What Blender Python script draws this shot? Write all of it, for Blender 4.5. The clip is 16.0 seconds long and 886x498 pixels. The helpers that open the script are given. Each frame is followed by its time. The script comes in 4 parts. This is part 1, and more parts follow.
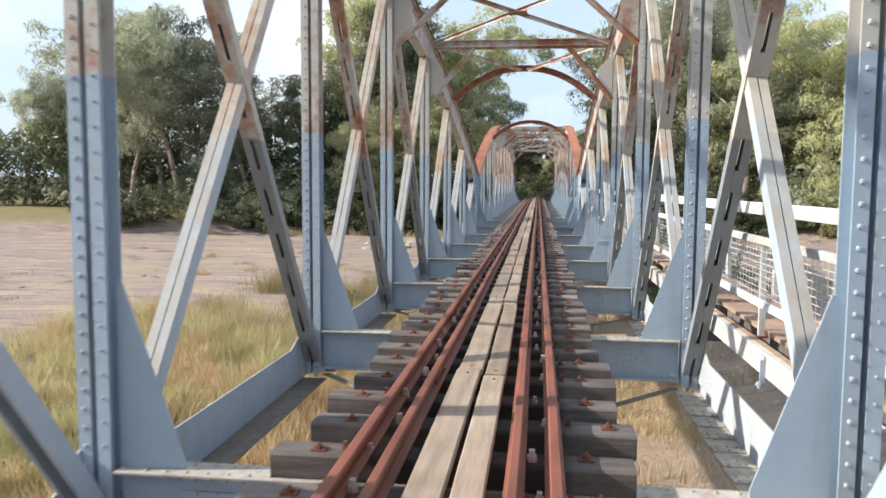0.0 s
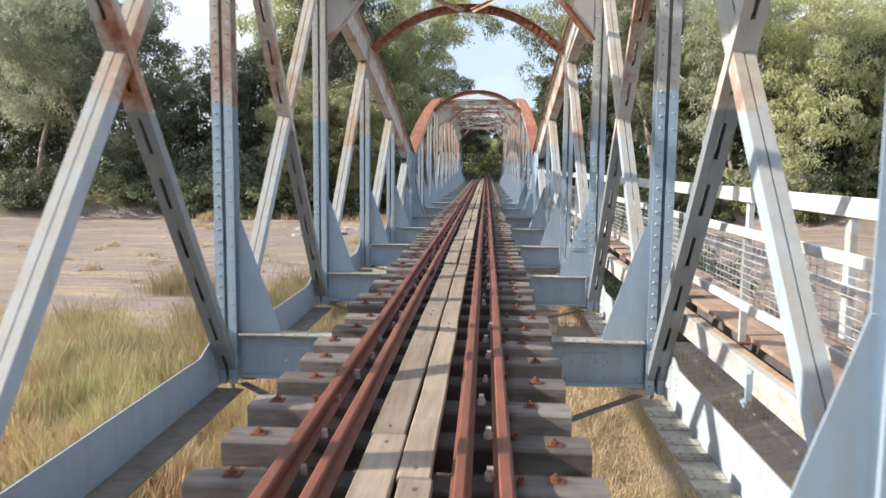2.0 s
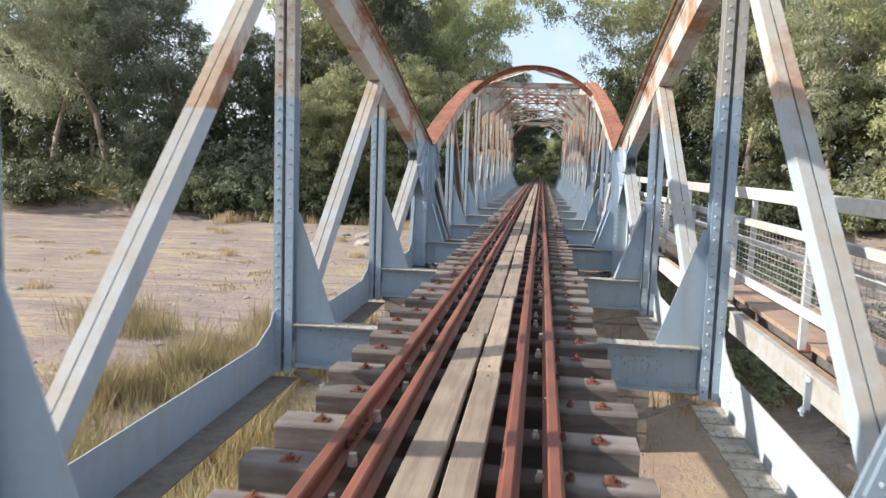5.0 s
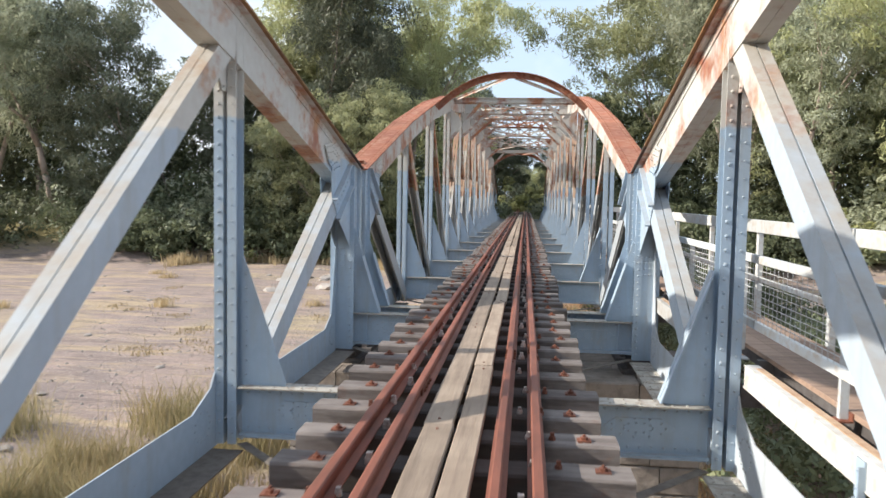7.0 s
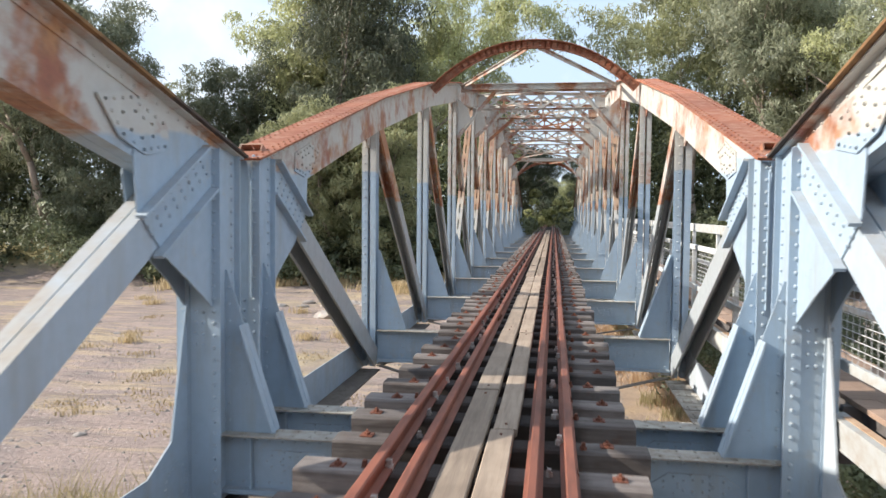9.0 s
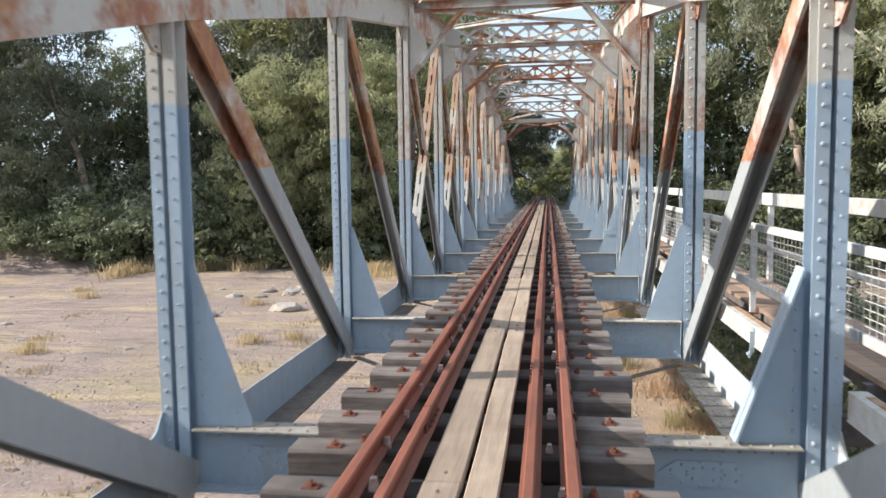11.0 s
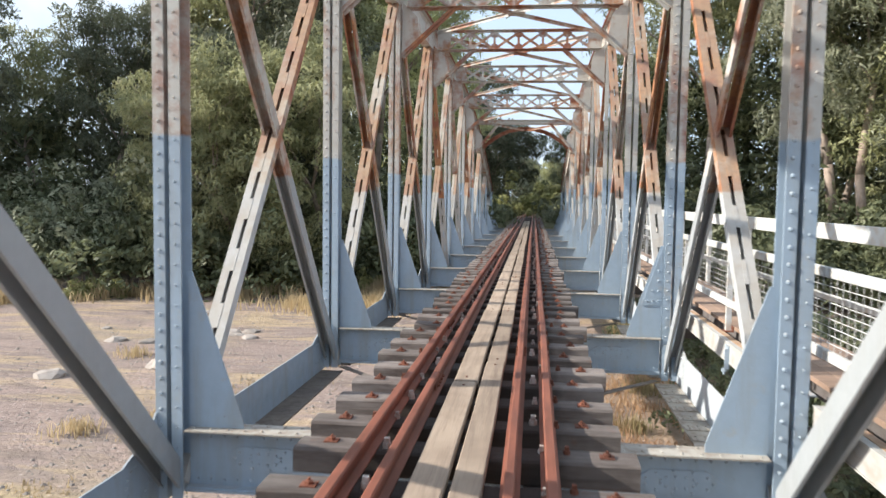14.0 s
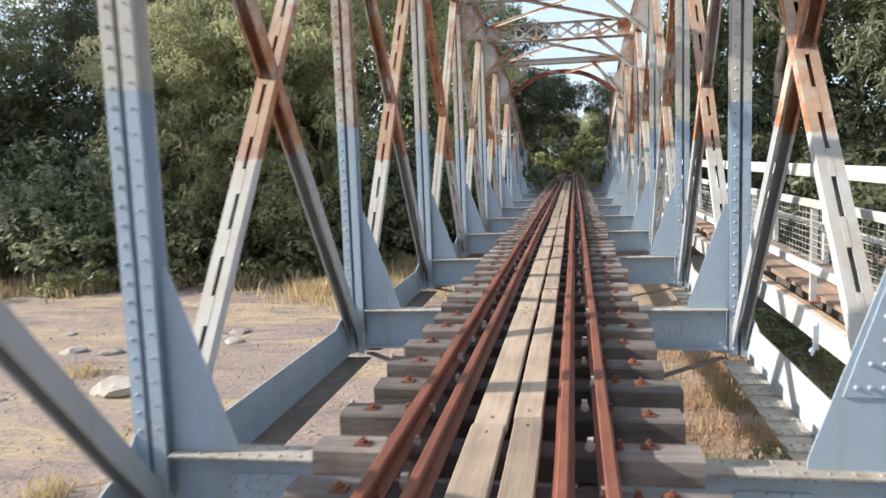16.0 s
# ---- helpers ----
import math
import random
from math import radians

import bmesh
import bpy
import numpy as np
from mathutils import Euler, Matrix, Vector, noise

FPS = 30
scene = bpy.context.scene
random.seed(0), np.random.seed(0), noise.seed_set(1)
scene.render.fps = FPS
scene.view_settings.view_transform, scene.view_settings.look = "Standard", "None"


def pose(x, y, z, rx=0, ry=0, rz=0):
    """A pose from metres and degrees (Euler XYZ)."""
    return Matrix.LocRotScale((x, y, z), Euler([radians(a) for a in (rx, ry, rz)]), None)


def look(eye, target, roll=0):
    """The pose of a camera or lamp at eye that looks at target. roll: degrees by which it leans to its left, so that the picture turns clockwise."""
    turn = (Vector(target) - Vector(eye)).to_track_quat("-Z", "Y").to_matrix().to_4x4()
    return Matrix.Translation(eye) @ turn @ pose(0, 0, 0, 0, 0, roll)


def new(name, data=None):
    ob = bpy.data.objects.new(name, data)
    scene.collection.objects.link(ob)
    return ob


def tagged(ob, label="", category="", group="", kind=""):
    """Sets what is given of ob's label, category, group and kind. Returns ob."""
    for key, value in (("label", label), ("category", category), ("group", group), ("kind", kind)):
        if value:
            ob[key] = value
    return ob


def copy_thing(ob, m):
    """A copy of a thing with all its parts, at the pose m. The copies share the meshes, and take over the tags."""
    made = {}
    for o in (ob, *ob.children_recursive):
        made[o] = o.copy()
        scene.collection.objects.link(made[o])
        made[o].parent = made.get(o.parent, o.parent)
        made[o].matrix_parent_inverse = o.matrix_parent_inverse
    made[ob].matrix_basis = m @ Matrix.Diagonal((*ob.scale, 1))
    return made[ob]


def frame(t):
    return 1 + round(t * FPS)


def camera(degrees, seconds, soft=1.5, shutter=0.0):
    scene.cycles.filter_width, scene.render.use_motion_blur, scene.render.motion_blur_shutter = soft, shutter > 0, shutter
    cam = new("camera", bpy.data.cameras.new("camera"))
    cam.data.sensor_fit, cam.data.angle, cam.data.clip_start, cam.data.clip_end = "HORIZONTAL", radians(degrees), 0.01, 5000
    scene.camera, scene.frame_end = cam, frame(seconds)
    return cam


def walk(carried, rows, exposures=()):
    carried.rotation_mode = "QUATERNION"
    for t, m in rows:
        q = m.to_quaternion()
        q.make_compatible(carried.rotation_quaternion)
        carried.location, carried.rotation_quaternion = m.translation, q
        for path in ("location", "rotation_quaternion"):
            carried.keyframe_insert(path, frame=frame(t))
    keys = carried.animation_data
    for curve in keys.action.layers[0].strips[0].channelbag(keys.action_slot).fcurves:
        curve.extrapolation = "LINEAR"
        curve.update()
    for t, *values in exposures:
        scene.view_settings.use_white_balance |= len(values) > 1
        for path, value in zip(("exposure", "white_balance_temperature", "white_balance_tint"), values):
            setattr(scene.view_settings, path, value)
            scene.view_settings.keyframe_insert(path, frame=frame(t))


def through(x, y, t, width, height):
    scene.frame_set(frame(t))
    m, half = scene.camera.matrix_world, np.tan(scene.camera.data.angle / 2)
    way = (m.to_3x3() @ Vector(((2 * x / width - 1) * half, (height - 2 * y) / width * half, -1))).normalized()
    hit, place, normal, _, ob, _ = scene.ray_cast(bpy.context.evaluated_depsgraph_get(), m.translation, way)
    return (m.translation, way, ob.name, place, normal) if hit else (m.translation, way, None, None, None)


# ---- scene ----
cam = camera(60.29, 16.0, 1.5, 0.35)
PATH = [
    (0.0, 0.452, 0.186, 1.478, 7.12, -4.87, -0.35),
    (0.5, 0.447, 1.591, 1.485, 5.38, -5.11, -0.83),
    (1.0, 0.457, 3.204, 1.472, 4.01, -7.32, -0.07),
    (1.5, 0.460, 4.688, 1.472, 4.37, -7.65, -0.50),
    (2.0, 0.449, 6.314, 1.488, 3.25, -6.33, -0.56),
    (2.5, 0.454, 7.877, 1.469, 3.74, -7.46, 1.38),
    (3.0, 0.437, 9.570, 1.474, 5.19, -4.92, -2.08),
    (3.5, 0.416, 11.090, 1.480, 6.67, -4.54, -0.55),
    (4.0, 0.427, 12.844, 1.447, 7.09, -6.40, -0.97),
    (6.5, 0.437, 20.549, 1.459, 7.15, -4.79, -2.44),
    (7.0, 0.459, 22.137, 1.468, 6.18, -3.87, -1.05),
    (7.5, 0.458, 23.571, 1.465, 4.75, -4.48, -1.33),
    (8.0, 0.454, 25.161, 1.484, 3.49, -5.09, -0.77),
    (8.5, 0.451, 26.599, 1.469, 5.51, -3.72, -1.80),
    (9.0, 0.439, 28.181, 1.454, 8.24, -2.79, -0.55),
    (11.5, 0.448, 36.131, 1.458, 7.73, -5.23, 0.86),
    (12.0, 0.471, 37.823, 1.463, 7.13, -4.26, -0.92),
    (12.5, 0.456, 39.284, 1.482, 6.85, -4.14, -0.04),
    (13.0, 0.448, 40.980, 1.463, 8.34, -4.67, -1.72),
    (13.5, 0.448, 42.441, 1.451, 6.36, -5.58, -0.08),
    (14.0, 0.438, 43.986, 1.457, 6.78, -3.82, -0.78),
    (14.5, 0.429, 45.394, 1.466, 9.48, -7.35, -1.40),
    (15.0, 0.429, 46.955, 1.461, 8.15, -6.43, -0.89),
    (15.5, 0.410, 48.430, 1.474, 10.93, -6.48, 1.52),
    (16.0, 0.420, 50.063, 1.480, 9.72, -6.67, 2.05),
]
walk(cam, [(t, pose(x, y, z, 90 + pitch, roll, yaw)) for t, x, y, z, yaw, pitch, roll in PATH], [(0, 0.19), (8, 0.25), (12, 0.26), (16, 0.31)])

# ---- light ----
SUN_AZ, SUN_EL = 9.0, 29.5      # the light travels towards +x, turned by SUN_AZ to +y
world = bpy.data.worlds.new("sky")
scene.world = world
world.use_nodes = True
wn = world.node_tree.nodes
wl = world.node_tree.links
sky = wn.new("ShaderNodeTexSky")
sky.sky_type = "NISHITA"
sky.sun_disc = False
sky.sun_elevation = radians(SUN_EL)
sky.sun_rotation = radians(270 + 180 - 90 - 90 - SUN_AZ)
sky.air_density, sky.dust_density, sky.ozone_density = 1.0, 2.5, 1.0
sky_map = wn.new("ShaderNodeTexCoord")
cloud = wn.new("ShaderNodeTexNoise")
cloud.inputs["Scale"].default_value = 3.2
cloud.inputs["Detail"].default_value = 6
cloud_ramp = wn.new("ShaderNodeValToRGB")
cloud_ramp.color_ramp.elements[0].position, cloud_ramp.color_ramp.elements[1].position = 0.50, 0.68
cloud_mix = wn.new("ShaderNodeMix")
cloud_mix.data_type = "RGBA"
cloud_mix.inputs["B"].default_value = (7.0, 7.2, 7.4, 1)
wl.new(sky_map.outputs["Generated"], cloud.inputs["Vector"])
wl.new(cloud.outputs["Fac"], cloud_ramp.inputs["Fac"])
haze_mix = wn.new("ShaderNodeMix")
haze_mix.data_type = "RGBA"
haze_mix.inputs["Factor"].default_value = 0.7
haze_mix.inputs["B"].default_value = (4.9, 6.1, 7.7, 1)
wl.new(sky.outputs["Color"], haze_mix.inputs["A"])
wl.new(cloud_ramp.outputs["Color"], cloud_mix.inputs["Factor"])
wl.new(haze_mix.outputs["Result"], cloud_mix.inputs["A"])
wl.new(cloud_mix.outputs["Result"], wn["Background"].inputs["Color"])
wn["Background"].inputs["Strength"].default_value = 0.15

sun_data = bpy.data.lights.new("sun", "SUN")
sun_data.energy, sun_data.angle, sun_data.color = 6.6, radians(0.6), (1.0, 0.925, 0.82)
sun = new("sun", sun_data)
_el, _az = radians(SUN_EL), radians(SUN_AZ)
SUN_WAY = Vector((math.cos(_az) * math.cos(_el), math.sin(_az) * math.cos(_el), -math.sin(_el)))
sun.matrix_world = look((-40, -10, 40), Vector((-40, -10, 40)) + SUN_WAY)


# ---- materials ----
class Nodes:
    """A small writer of node materials."""

    def __init__(self, name):
        self.mat = bpy.data.materials.new(name)
        self.mat.use_nodes = True
        self.n, self.l = self.mat.node_tree.nodes, self.mat.node_tree.links
        self.bsdf = self.n["Principled BSDF"]
        self.geo = self.n.new("ShaderNodeNewGeometry")
        self.obj = self.n.new("ShaderNodeObjectInfo")

    def link(self, a, b):
        self.l.new(a, b)

    def noise(self, scale, detail=4, rough=0.55, vec=None, stretch=None):
        t = self.n.new("ShaderNodeTexNoise")
        t.inputs["Scale"].default_value, t.inputs["Detail"].default_value, t.inputs["Roughness"].default_value = scale, detail, rough
        v = vec or self.geo.outputs["Position"]
        if stretch:
            m = self.n.new("ShaderNodeMapping")
            m.inputs["Scale"].default_value = stretch
            self.link(v, m.inputs["Vector"])
            v = m.outputs["Vector"]
        self.link(v, t.inputs["Vector"])
        return t.outputs["Fac"]

    def ramp(self, fac, stops):
        r = self.n.new("ShaderNodeValToRGB")
        e = r.color_ramp.elements
        while len(e) < len(stops):
            e.new(0.5)
        for k, (pos, col) in enumerate(stops):
            e[k].position = pos
            e[k].color = (*col, 1) if isinstance(col, tuple) else (col, col, col, 1)
        self.link(fac, r.inputs["Fac"])
        return r.outputs["Color"]

    def math(self, op, a, b=0.0, clamp=False):
        m = self.n.new("ShaderNodeMath")
        m.operation, m.use_clamp = op, clamp
        for k, v in enumerate((a, b)):
            if isinstance(v, (int, float)):
                m.inputs[k].default_value = v
            else:
                self.link(v, m.inputs[k])
        return m.outputs[0]

    def mix(self, fac, a, b, blend="MIX"):
        m = self.n.new("ShaderNodeMix")
        m.data_type, m.blend_type = "RGBA", blend
        for key, v in (("Factor", fac), ("A", a), ("B", b)):
            if isinstance(v, (int, float)):
                m.inputs[key].default_value = v
            elif isinstance(v, tuple):
                m.inputs[key].default_value = (*v, 1)
            else:
                self.link(v, m.inputs[key])
        return m.outputs["Result"]

    def height(self):
        s = self.n.new("ShaderNodeSeparateXYZ")
        self.link(self.geo.outputs["Position"], s.inputs[0])
        return s.outputs["Z"]

    def bump(self, h, strength=0.3, dist=0.01):
        b = self.n.new("ShaderNodeBump")
        b.inputs["Strength"].default_value, b.inputs["Distance"].default_value = strength, dist
        self.link(h, b.inputs["Height"])
        self.link(b.outputs["Normal"], self.bsdf.inputs["Normal"])

    def done(self, color, rough=0.6, metal=0.0, spec=0.5):
        if isinstance(color, tuple):
            self.bsdf.inputs["Base Color"].default_value = (*color, 1)
        else:
            self.link(color, self.bsdf.inputs["Base Color"])
        if isinstance(rough, (int, float)):
            self.bsdf.inputs["Roughness"].default_value = rough
        else:
            self.link(rough, self.bsdf.inputs["Roughness"])
        self.bsdf.inputs["Metallic"].default_value = metal
        self.bsdf.inputs["Specular IOR Level"].default_value = spec
        return self.mat


PAINT = (0.345, 0.44, 0.54)
OLD = (0.51, 0.51, 0.485)
RUST = (0.42, 0.20, 0.085)
RUST_RED = (0.30, 0.10, 0.058)
RUST_DARK = (0.17, 0.07, 0.04)


def paint_material(name, line, rusty, streak=(1, 1, 1), coat=PAINT, sunlit_dust=0.45):
    """Steel repainted grey-blue up to a height, with old chalky paint and rust above that line."""
    m = Nodes(name)
    fine = m.noise(9, 5, 0.6)
    broad = m.noise(1.3, 4, 0.6, stretch=streak)
    rnd = m.obj.outputs["Random"]
    fresh = m.mix(m.ramp(fine, [(0.35, 0.0), (0.75, 0.6)]), coat, tuple(q * 0.86 for q in coat))
    fresh = m.mix(m.ramp(m.noise(3.1, 6, 0.7), [(0.60, 0.0), (0.74, 0.6)]), fresh, (0.40, 0.37, 0.32))
    fresh = m.mix(m.ramp(m.noise(5, 5, 0.65, stretch=(1, 1, 0.12)), [(0.5, 0.0), (0.72, 0.55)]), fresh, (0.30, 0.31, 0.30))
    fresh = m.mix(m.ramp(m.noise(16, 4, 0.7), [(0.69, 0.0), (0.76, 0.8)]), fresh, RUST_DARK)
    old = m.mix(m.ramp(fine, [(0.3, 0.0), (0.8, 0.6)]), OLD, (0.43, 0.40, 0.36))
    rust = m.mix(m.ramp(m.noise(2.3, 4, 0.6), [(0.4, 0.0), (0.62, 1.0)]), RUST, RUST_RED)
    rust = m.mix(m.ramp(m.noise(14, 4, 0.7), [(0.45, 0.0), (0.75, 0.9)]), rust, RUST_DARK)
    amount = m.math("ADD", m.math("ADD", broad, m.math("MULTIPLY", m.noise(6, 5, 0.7), 0.45)), m.math("MULTIPLY", m.math("SUBTRACT", rnd, 0.5), 0.13))
    old = m.mix(m.ramp(amount, [(rusty - 0.06, 0.0), (rusty + 0.02, 0.45), (rusty + 0.12, 0.95)]), old, rust)
    z = m.math("ADD", m.height(), m.math("MULTIPLY", rnd, 0.22))
    z = m.math("ADD", z, m.math("MULTIPLY", m.noise(7, 3), 0.08))
    col = m.mix(m.ramp(m.math("SUBTRACT", z, line - 0.5), [(0.49, 0.0), (0.52, 1.0)]), fresh, old)
    # dust and rust wash on upward faces, with their warm sunlit tone painted in
    n = m.n.new("ShaderNodeSeparateXYZ")
    m.link(m.geo.outputs["Normal"], n.inputs[0])
    lying = m.math("MULTIPLY", m.ramp(n.outputs["Z"], [(0.2, 0.0), (0.6, 1.0)]), m.ramp(m.noise(2.6, 5, 0.65), [(0.3, 0.35), (0.62, 0.95)]))
    col = m.mix(m.math("MULTIPLY", lying, sunlit_dust), col, m.mix(m.noise(11, 5, 0.65), (0.40, 0.34, 0.26), (0.26, 0.205, 0.15)))
    m.bump(m.math("ADD", m.noise(60, 3), m.math("MULTIPLY", broad, 0.5)), 0.18, 0.006)
    return m.done(col, m.ramp(fine, [(0.3, 0.42), (0.8, 0.62)]), 0.0, 0.4)


def mottled(name, a, b, c, scale, rough=0.75, stretch=None, bump=0.35, dist=0.008, metal=0.0):
    """Two tones in large patches and a third in fine grain."""
    m = Nodes(name)
    grain = m.noise(scale, 6, 0.65, stretch=stretch)
    patch = m.noise(scale * 0.13, 4, 0.6)
    col = m.mix(m.ramp(patch, [(0.38, 0.0), (0.64, 1.0)]), a, b)
    col = m.mix(m.ramp(grain, [(0.45, 0.0), (0.72, 0.8)]), col, c)
    tone = m.math("ADD", m.math("MULTIPLY", m.obj.outputs["Random"], 0.4), 0.8)
    grey = m.n.new("ShaderNodeCombineColor")
    for k in range(3):
        m.link(tone, grey.inputs[k])
    col = m.mix(1.0, col, grey.outputs[0], "MULTIPLY")
    m.bump(grain, bump, dist)
    return m.done(col, rough, metal, 0.35)


M_PAINT = paint_material("painted_steel", 2.36, 0.85, (1, 1, 0.22))
M_PAINT_LOW = paint_material("painted_steel_with_a_lower_paint_line", 2.16, 0.80, (1, 1, 0.22))
M_DIAG = paint_material("painted_diagonal_steel", 2.1, 0.79, (1, 0.6, 0.6), (0.39, 0.465, 0.54), 0.8)
M_DIAG_RUST = paint_material("rust_streaked_diagonal_steel", 1.8, 0.67, (1, 0.6, 0.6), (0.35, 0.38, 0.40), 0.7)
# dull coat, darkened and blued to carry the shade on the counters' faces
M_COUNTER_SHADED = paint_material("dull_shaded_counter_steel", 2.1, 0.80, (1, 0.6, 0.6), (0.235, 0.265, 0.29), 0.7)
M_COUNTER = paint_material("rust_streaked_counter_steel", 1.7, 0.62, (1, 0.6, 0.6), (0.47, 0.50, 0.52), 0.7)
# paler coat for the right lower chord; the left one takes m_paint
M_PAINT_PALE = paint_material("pale_painted_steel", 2.2, 0.8, (1, 1, 1), (0.46, 0.51, 0.56))
M_CHORD = paint_material("painted_chord_steel", 2.1, 0.78, (1, 1, 1))
M_COVER = mottled("red_oxide_plate", (0.33, 0.115, 0.06), (0.24, 0.08, 0.045), (0.42, 0.25, 0.17), 7, 0.8)
M_COVER_OLD = mottled("brown_rusted_plate", (0.30, 0.165, 0.07), (0.23, 0.12, 0.055), (0.13, 0.07, 0.04), 7, 0.8)
M_SOOT = mottled("blackened_plate", (0.085, 0.065, 0.055), (0.06, 0.048, 0.042), (0.13, 0.08, 0.05), 8, 0.8)
M_BRACE = paint_material("bracing_steel", 0.2, 0.715)
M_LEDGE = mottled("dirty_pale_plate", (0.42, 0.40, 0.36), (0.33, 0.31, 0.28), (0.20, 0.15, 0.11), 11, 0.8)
M_GREY_BROWN = mottled("grey_brown_steel", (0.20, 0.175, 0.15), (0.15, 0.13, 0.115), (0.09, 0.075, 0.065), 12, 0.95)
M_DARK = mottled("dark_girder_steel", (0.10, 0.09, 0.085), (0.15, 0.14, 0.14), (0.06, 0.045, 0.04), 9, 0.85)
M_RAIL = mottled("rusted_rail_steel", (0.235, 0.083, 0.052), (0.18, 0.063, 0.04), (0.10, 0.04, 0.028), 12, 0.6, (1, 0.12, 1), 0.2, 0.004)
M_BOLT = mottled("rusted_bolt_steel", (0.19, 0.07, 0.042), (0.13, 0.05, 0.032), (0.08, 0.032, 0.022), 30, 0.8)
M_SPIKE = mottled("grey_fastening_steel", (0.55, 0.52, 0.49), (0.42, 0.38, 0.35), (0.2, 0.1, 0.07), 30, 0.7)

def sleeper_material():
    """Grey weathered timber, black between the rails with grease and painted-in shade."""
    m = Nodes("weathered_sleeper_timber")
    grain = m.noise(16, 6, 0.65, stretch=(0.12, 1, 1))
    col = m.mix(m.ramp(m.noise(2.2, 4, 0.6), [(0.38, 0.0), (0.64, 1.0)]), (0.215, 0.19, 0.178), (0.14, 0.12, 0.112))
    col = m.mix(m.ramp(grain, [(0.45, 0.0), (0.72, 0.8)]), col, (0.065, 0.05, 0.045))
    col = m.mix(m.ramp(m.noise(5, 4, 0.7), [(0.6, 0.0), (0.75, 0.5)]), col, (0.17, 0.075, 0.045))
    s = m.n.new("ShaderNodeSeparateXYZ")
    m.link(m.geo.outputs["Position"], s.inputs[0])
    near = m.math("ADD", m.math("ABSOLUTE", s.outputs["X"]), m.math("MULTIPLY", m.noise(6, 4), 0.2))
    # grease stain, darkened further for the shade of rails and planks
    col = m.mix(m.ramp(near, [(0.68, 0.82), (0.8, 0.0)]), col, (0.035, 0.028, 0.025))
    tone = m.math("ADD", m.math("MULTIPLY", m.obj.outputs["Random"], 0.6), 0.65)
    grey = m.n.new("ShaderNodeCombineColor")
    for k in range(3):
        m.link(tone, grey.inputs[k])
    col = m.mix(1.0, col, grey.outputs[0], "MULTIPLY")
    m.bump(grain, 0.8, 0.014)
    return m.done(col, 0.9, 0.0, 0.3)


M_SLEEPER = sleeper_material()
M_PLANK = mottled("sun_bleached_plank", (0.35, 0.278, 0.215), (0.28, 0.218, 0.168), (0.18, 0.135, 0.105), 18, 0.85, (1, 0.06, 1), 0.6, 0.008)
M_DECK = mottled("brown_deck_board", (0.36, 0.25, 0.185), (0.29, 0.20, 0.15), (0.20, 0.135, 0.10), 15, 0.85, (0.1, 1, 1), 0.4, 0.006)
M_WHITE = mottled("white_railing_paint", (0.54, 0.58, 0.60), (0.50, 0.505, 0.49), (0.42, 0.33, 0.24), 9, 0.55, None, 0.15, 0.004)
M_BEAMW = mottled("worn_white_beam_paint", (0.48, 0.49, 0.49), (0.42, 0.42, 0.40), (0.34, 0.27, 0.20), 9, 0.6, None, 0.2, 0.004)
M_DIRTY_TOP = mottled("rusty_dirt", (0.40, 0.30, 0.21), (0.33, 0.22, 0.14), (0.24, 0.11, 0.06), 9, 0.95)
M_WIRE = mottled("galvanised_wire", (0.55, 0.56, 0.57), (0.48, 0.48, 0.48), (0.35, 0.33, 0.3), 20, 0.5, None, 0.1, 0.002)
M_STONE = mottled("pier_stone", (0.31, 0.265, 0.23), (0.24, 0.205, 0.175), (0.14, 0.12, 0.105), 6, 0.9, None, 0.8, 0.03)
M_ROCK = mottled("pale_rock", (0.35, 0.315, 0.285), (0.28, 0.25, 0.23), (0.22, 0.19, 0.17), 3, 0.9, None, 0.8, 0.05)
M_BARK = mottled("eucalypt_bark", (0.42, 0.35, 0.30), (0.30, 0.235, 0.195), (0.17, 0.12, 0.095), 4, 0.9, (1, 1, 0.25), 0.5, 0.03)


def leaf_material(name, a, b, c, through=0.45):
    m = Nodes(name)
    col = m.mix(m.geo.outputs["Random Per Island"], a, b)
    col = m.mix(m.ramp(m.noise(0.35, 3), [(0.4, 0.0), (0.65, 0.8)]), col, c)
    tone = m.math("ADD", m.math("MULTIPLY", m.obj.outputs["Random"], 0.7), 0.65)
    grey = m.n.new("ShaderNodeCombineColor")
    for k in range(3):
        m.link(tone, grey.inputs[k])
    col = m.mix(1.0, col, grey.outputs[0], "MULTIPLY")
    m.done(col, 0.5, 0.0, 0.35)
    tr = m.n.new("ShaderNodeBsdfTranslucent")
    m.link(col, tr.inputs["Color"])
    mx = m.n.new("ShaderNodeMixShader")
    mx.inputs[0].default_value = through
    m.link(m.bsdf.outputs[0], mx.inputs[1])
    m.link(tr.outputs[0], mx.inputs[2])
    m.link(mx.outputs[0], m.n["Material Output"].inputs["Surface"])
    return m.mat


M_LEAF = leaf_material("eucalypt_leaves", (0.35, 0.37, 0.26), (0.48, 0.50, 0.36), (0.27, 0.29, 0.205), 0.5)
# leaf colour carries sun and shade: olive for lit trees, dark for shaded ones
M_LEAF_SUNLIT = leaf_material("sunlit_olive_leaves", (0.38, 0.395, 0.215), (0.51, 0.515, 0.30), (0.30, 0.315, 0.175), 0.5)
M_LEAF_SHADED = leaf_material("dark_shaded_leaves", (0.15, 0.168, 0.112), (0.23, 0.245, 0.165), (0.115, 0.132, 0.088), 0.36)
M_BUSH = leaf_material("bush_leaves", (0.12, 0.14, 0.08), (0.21, 0.228, 0.125), (0.092, 0.11, 0.064), 0.36)
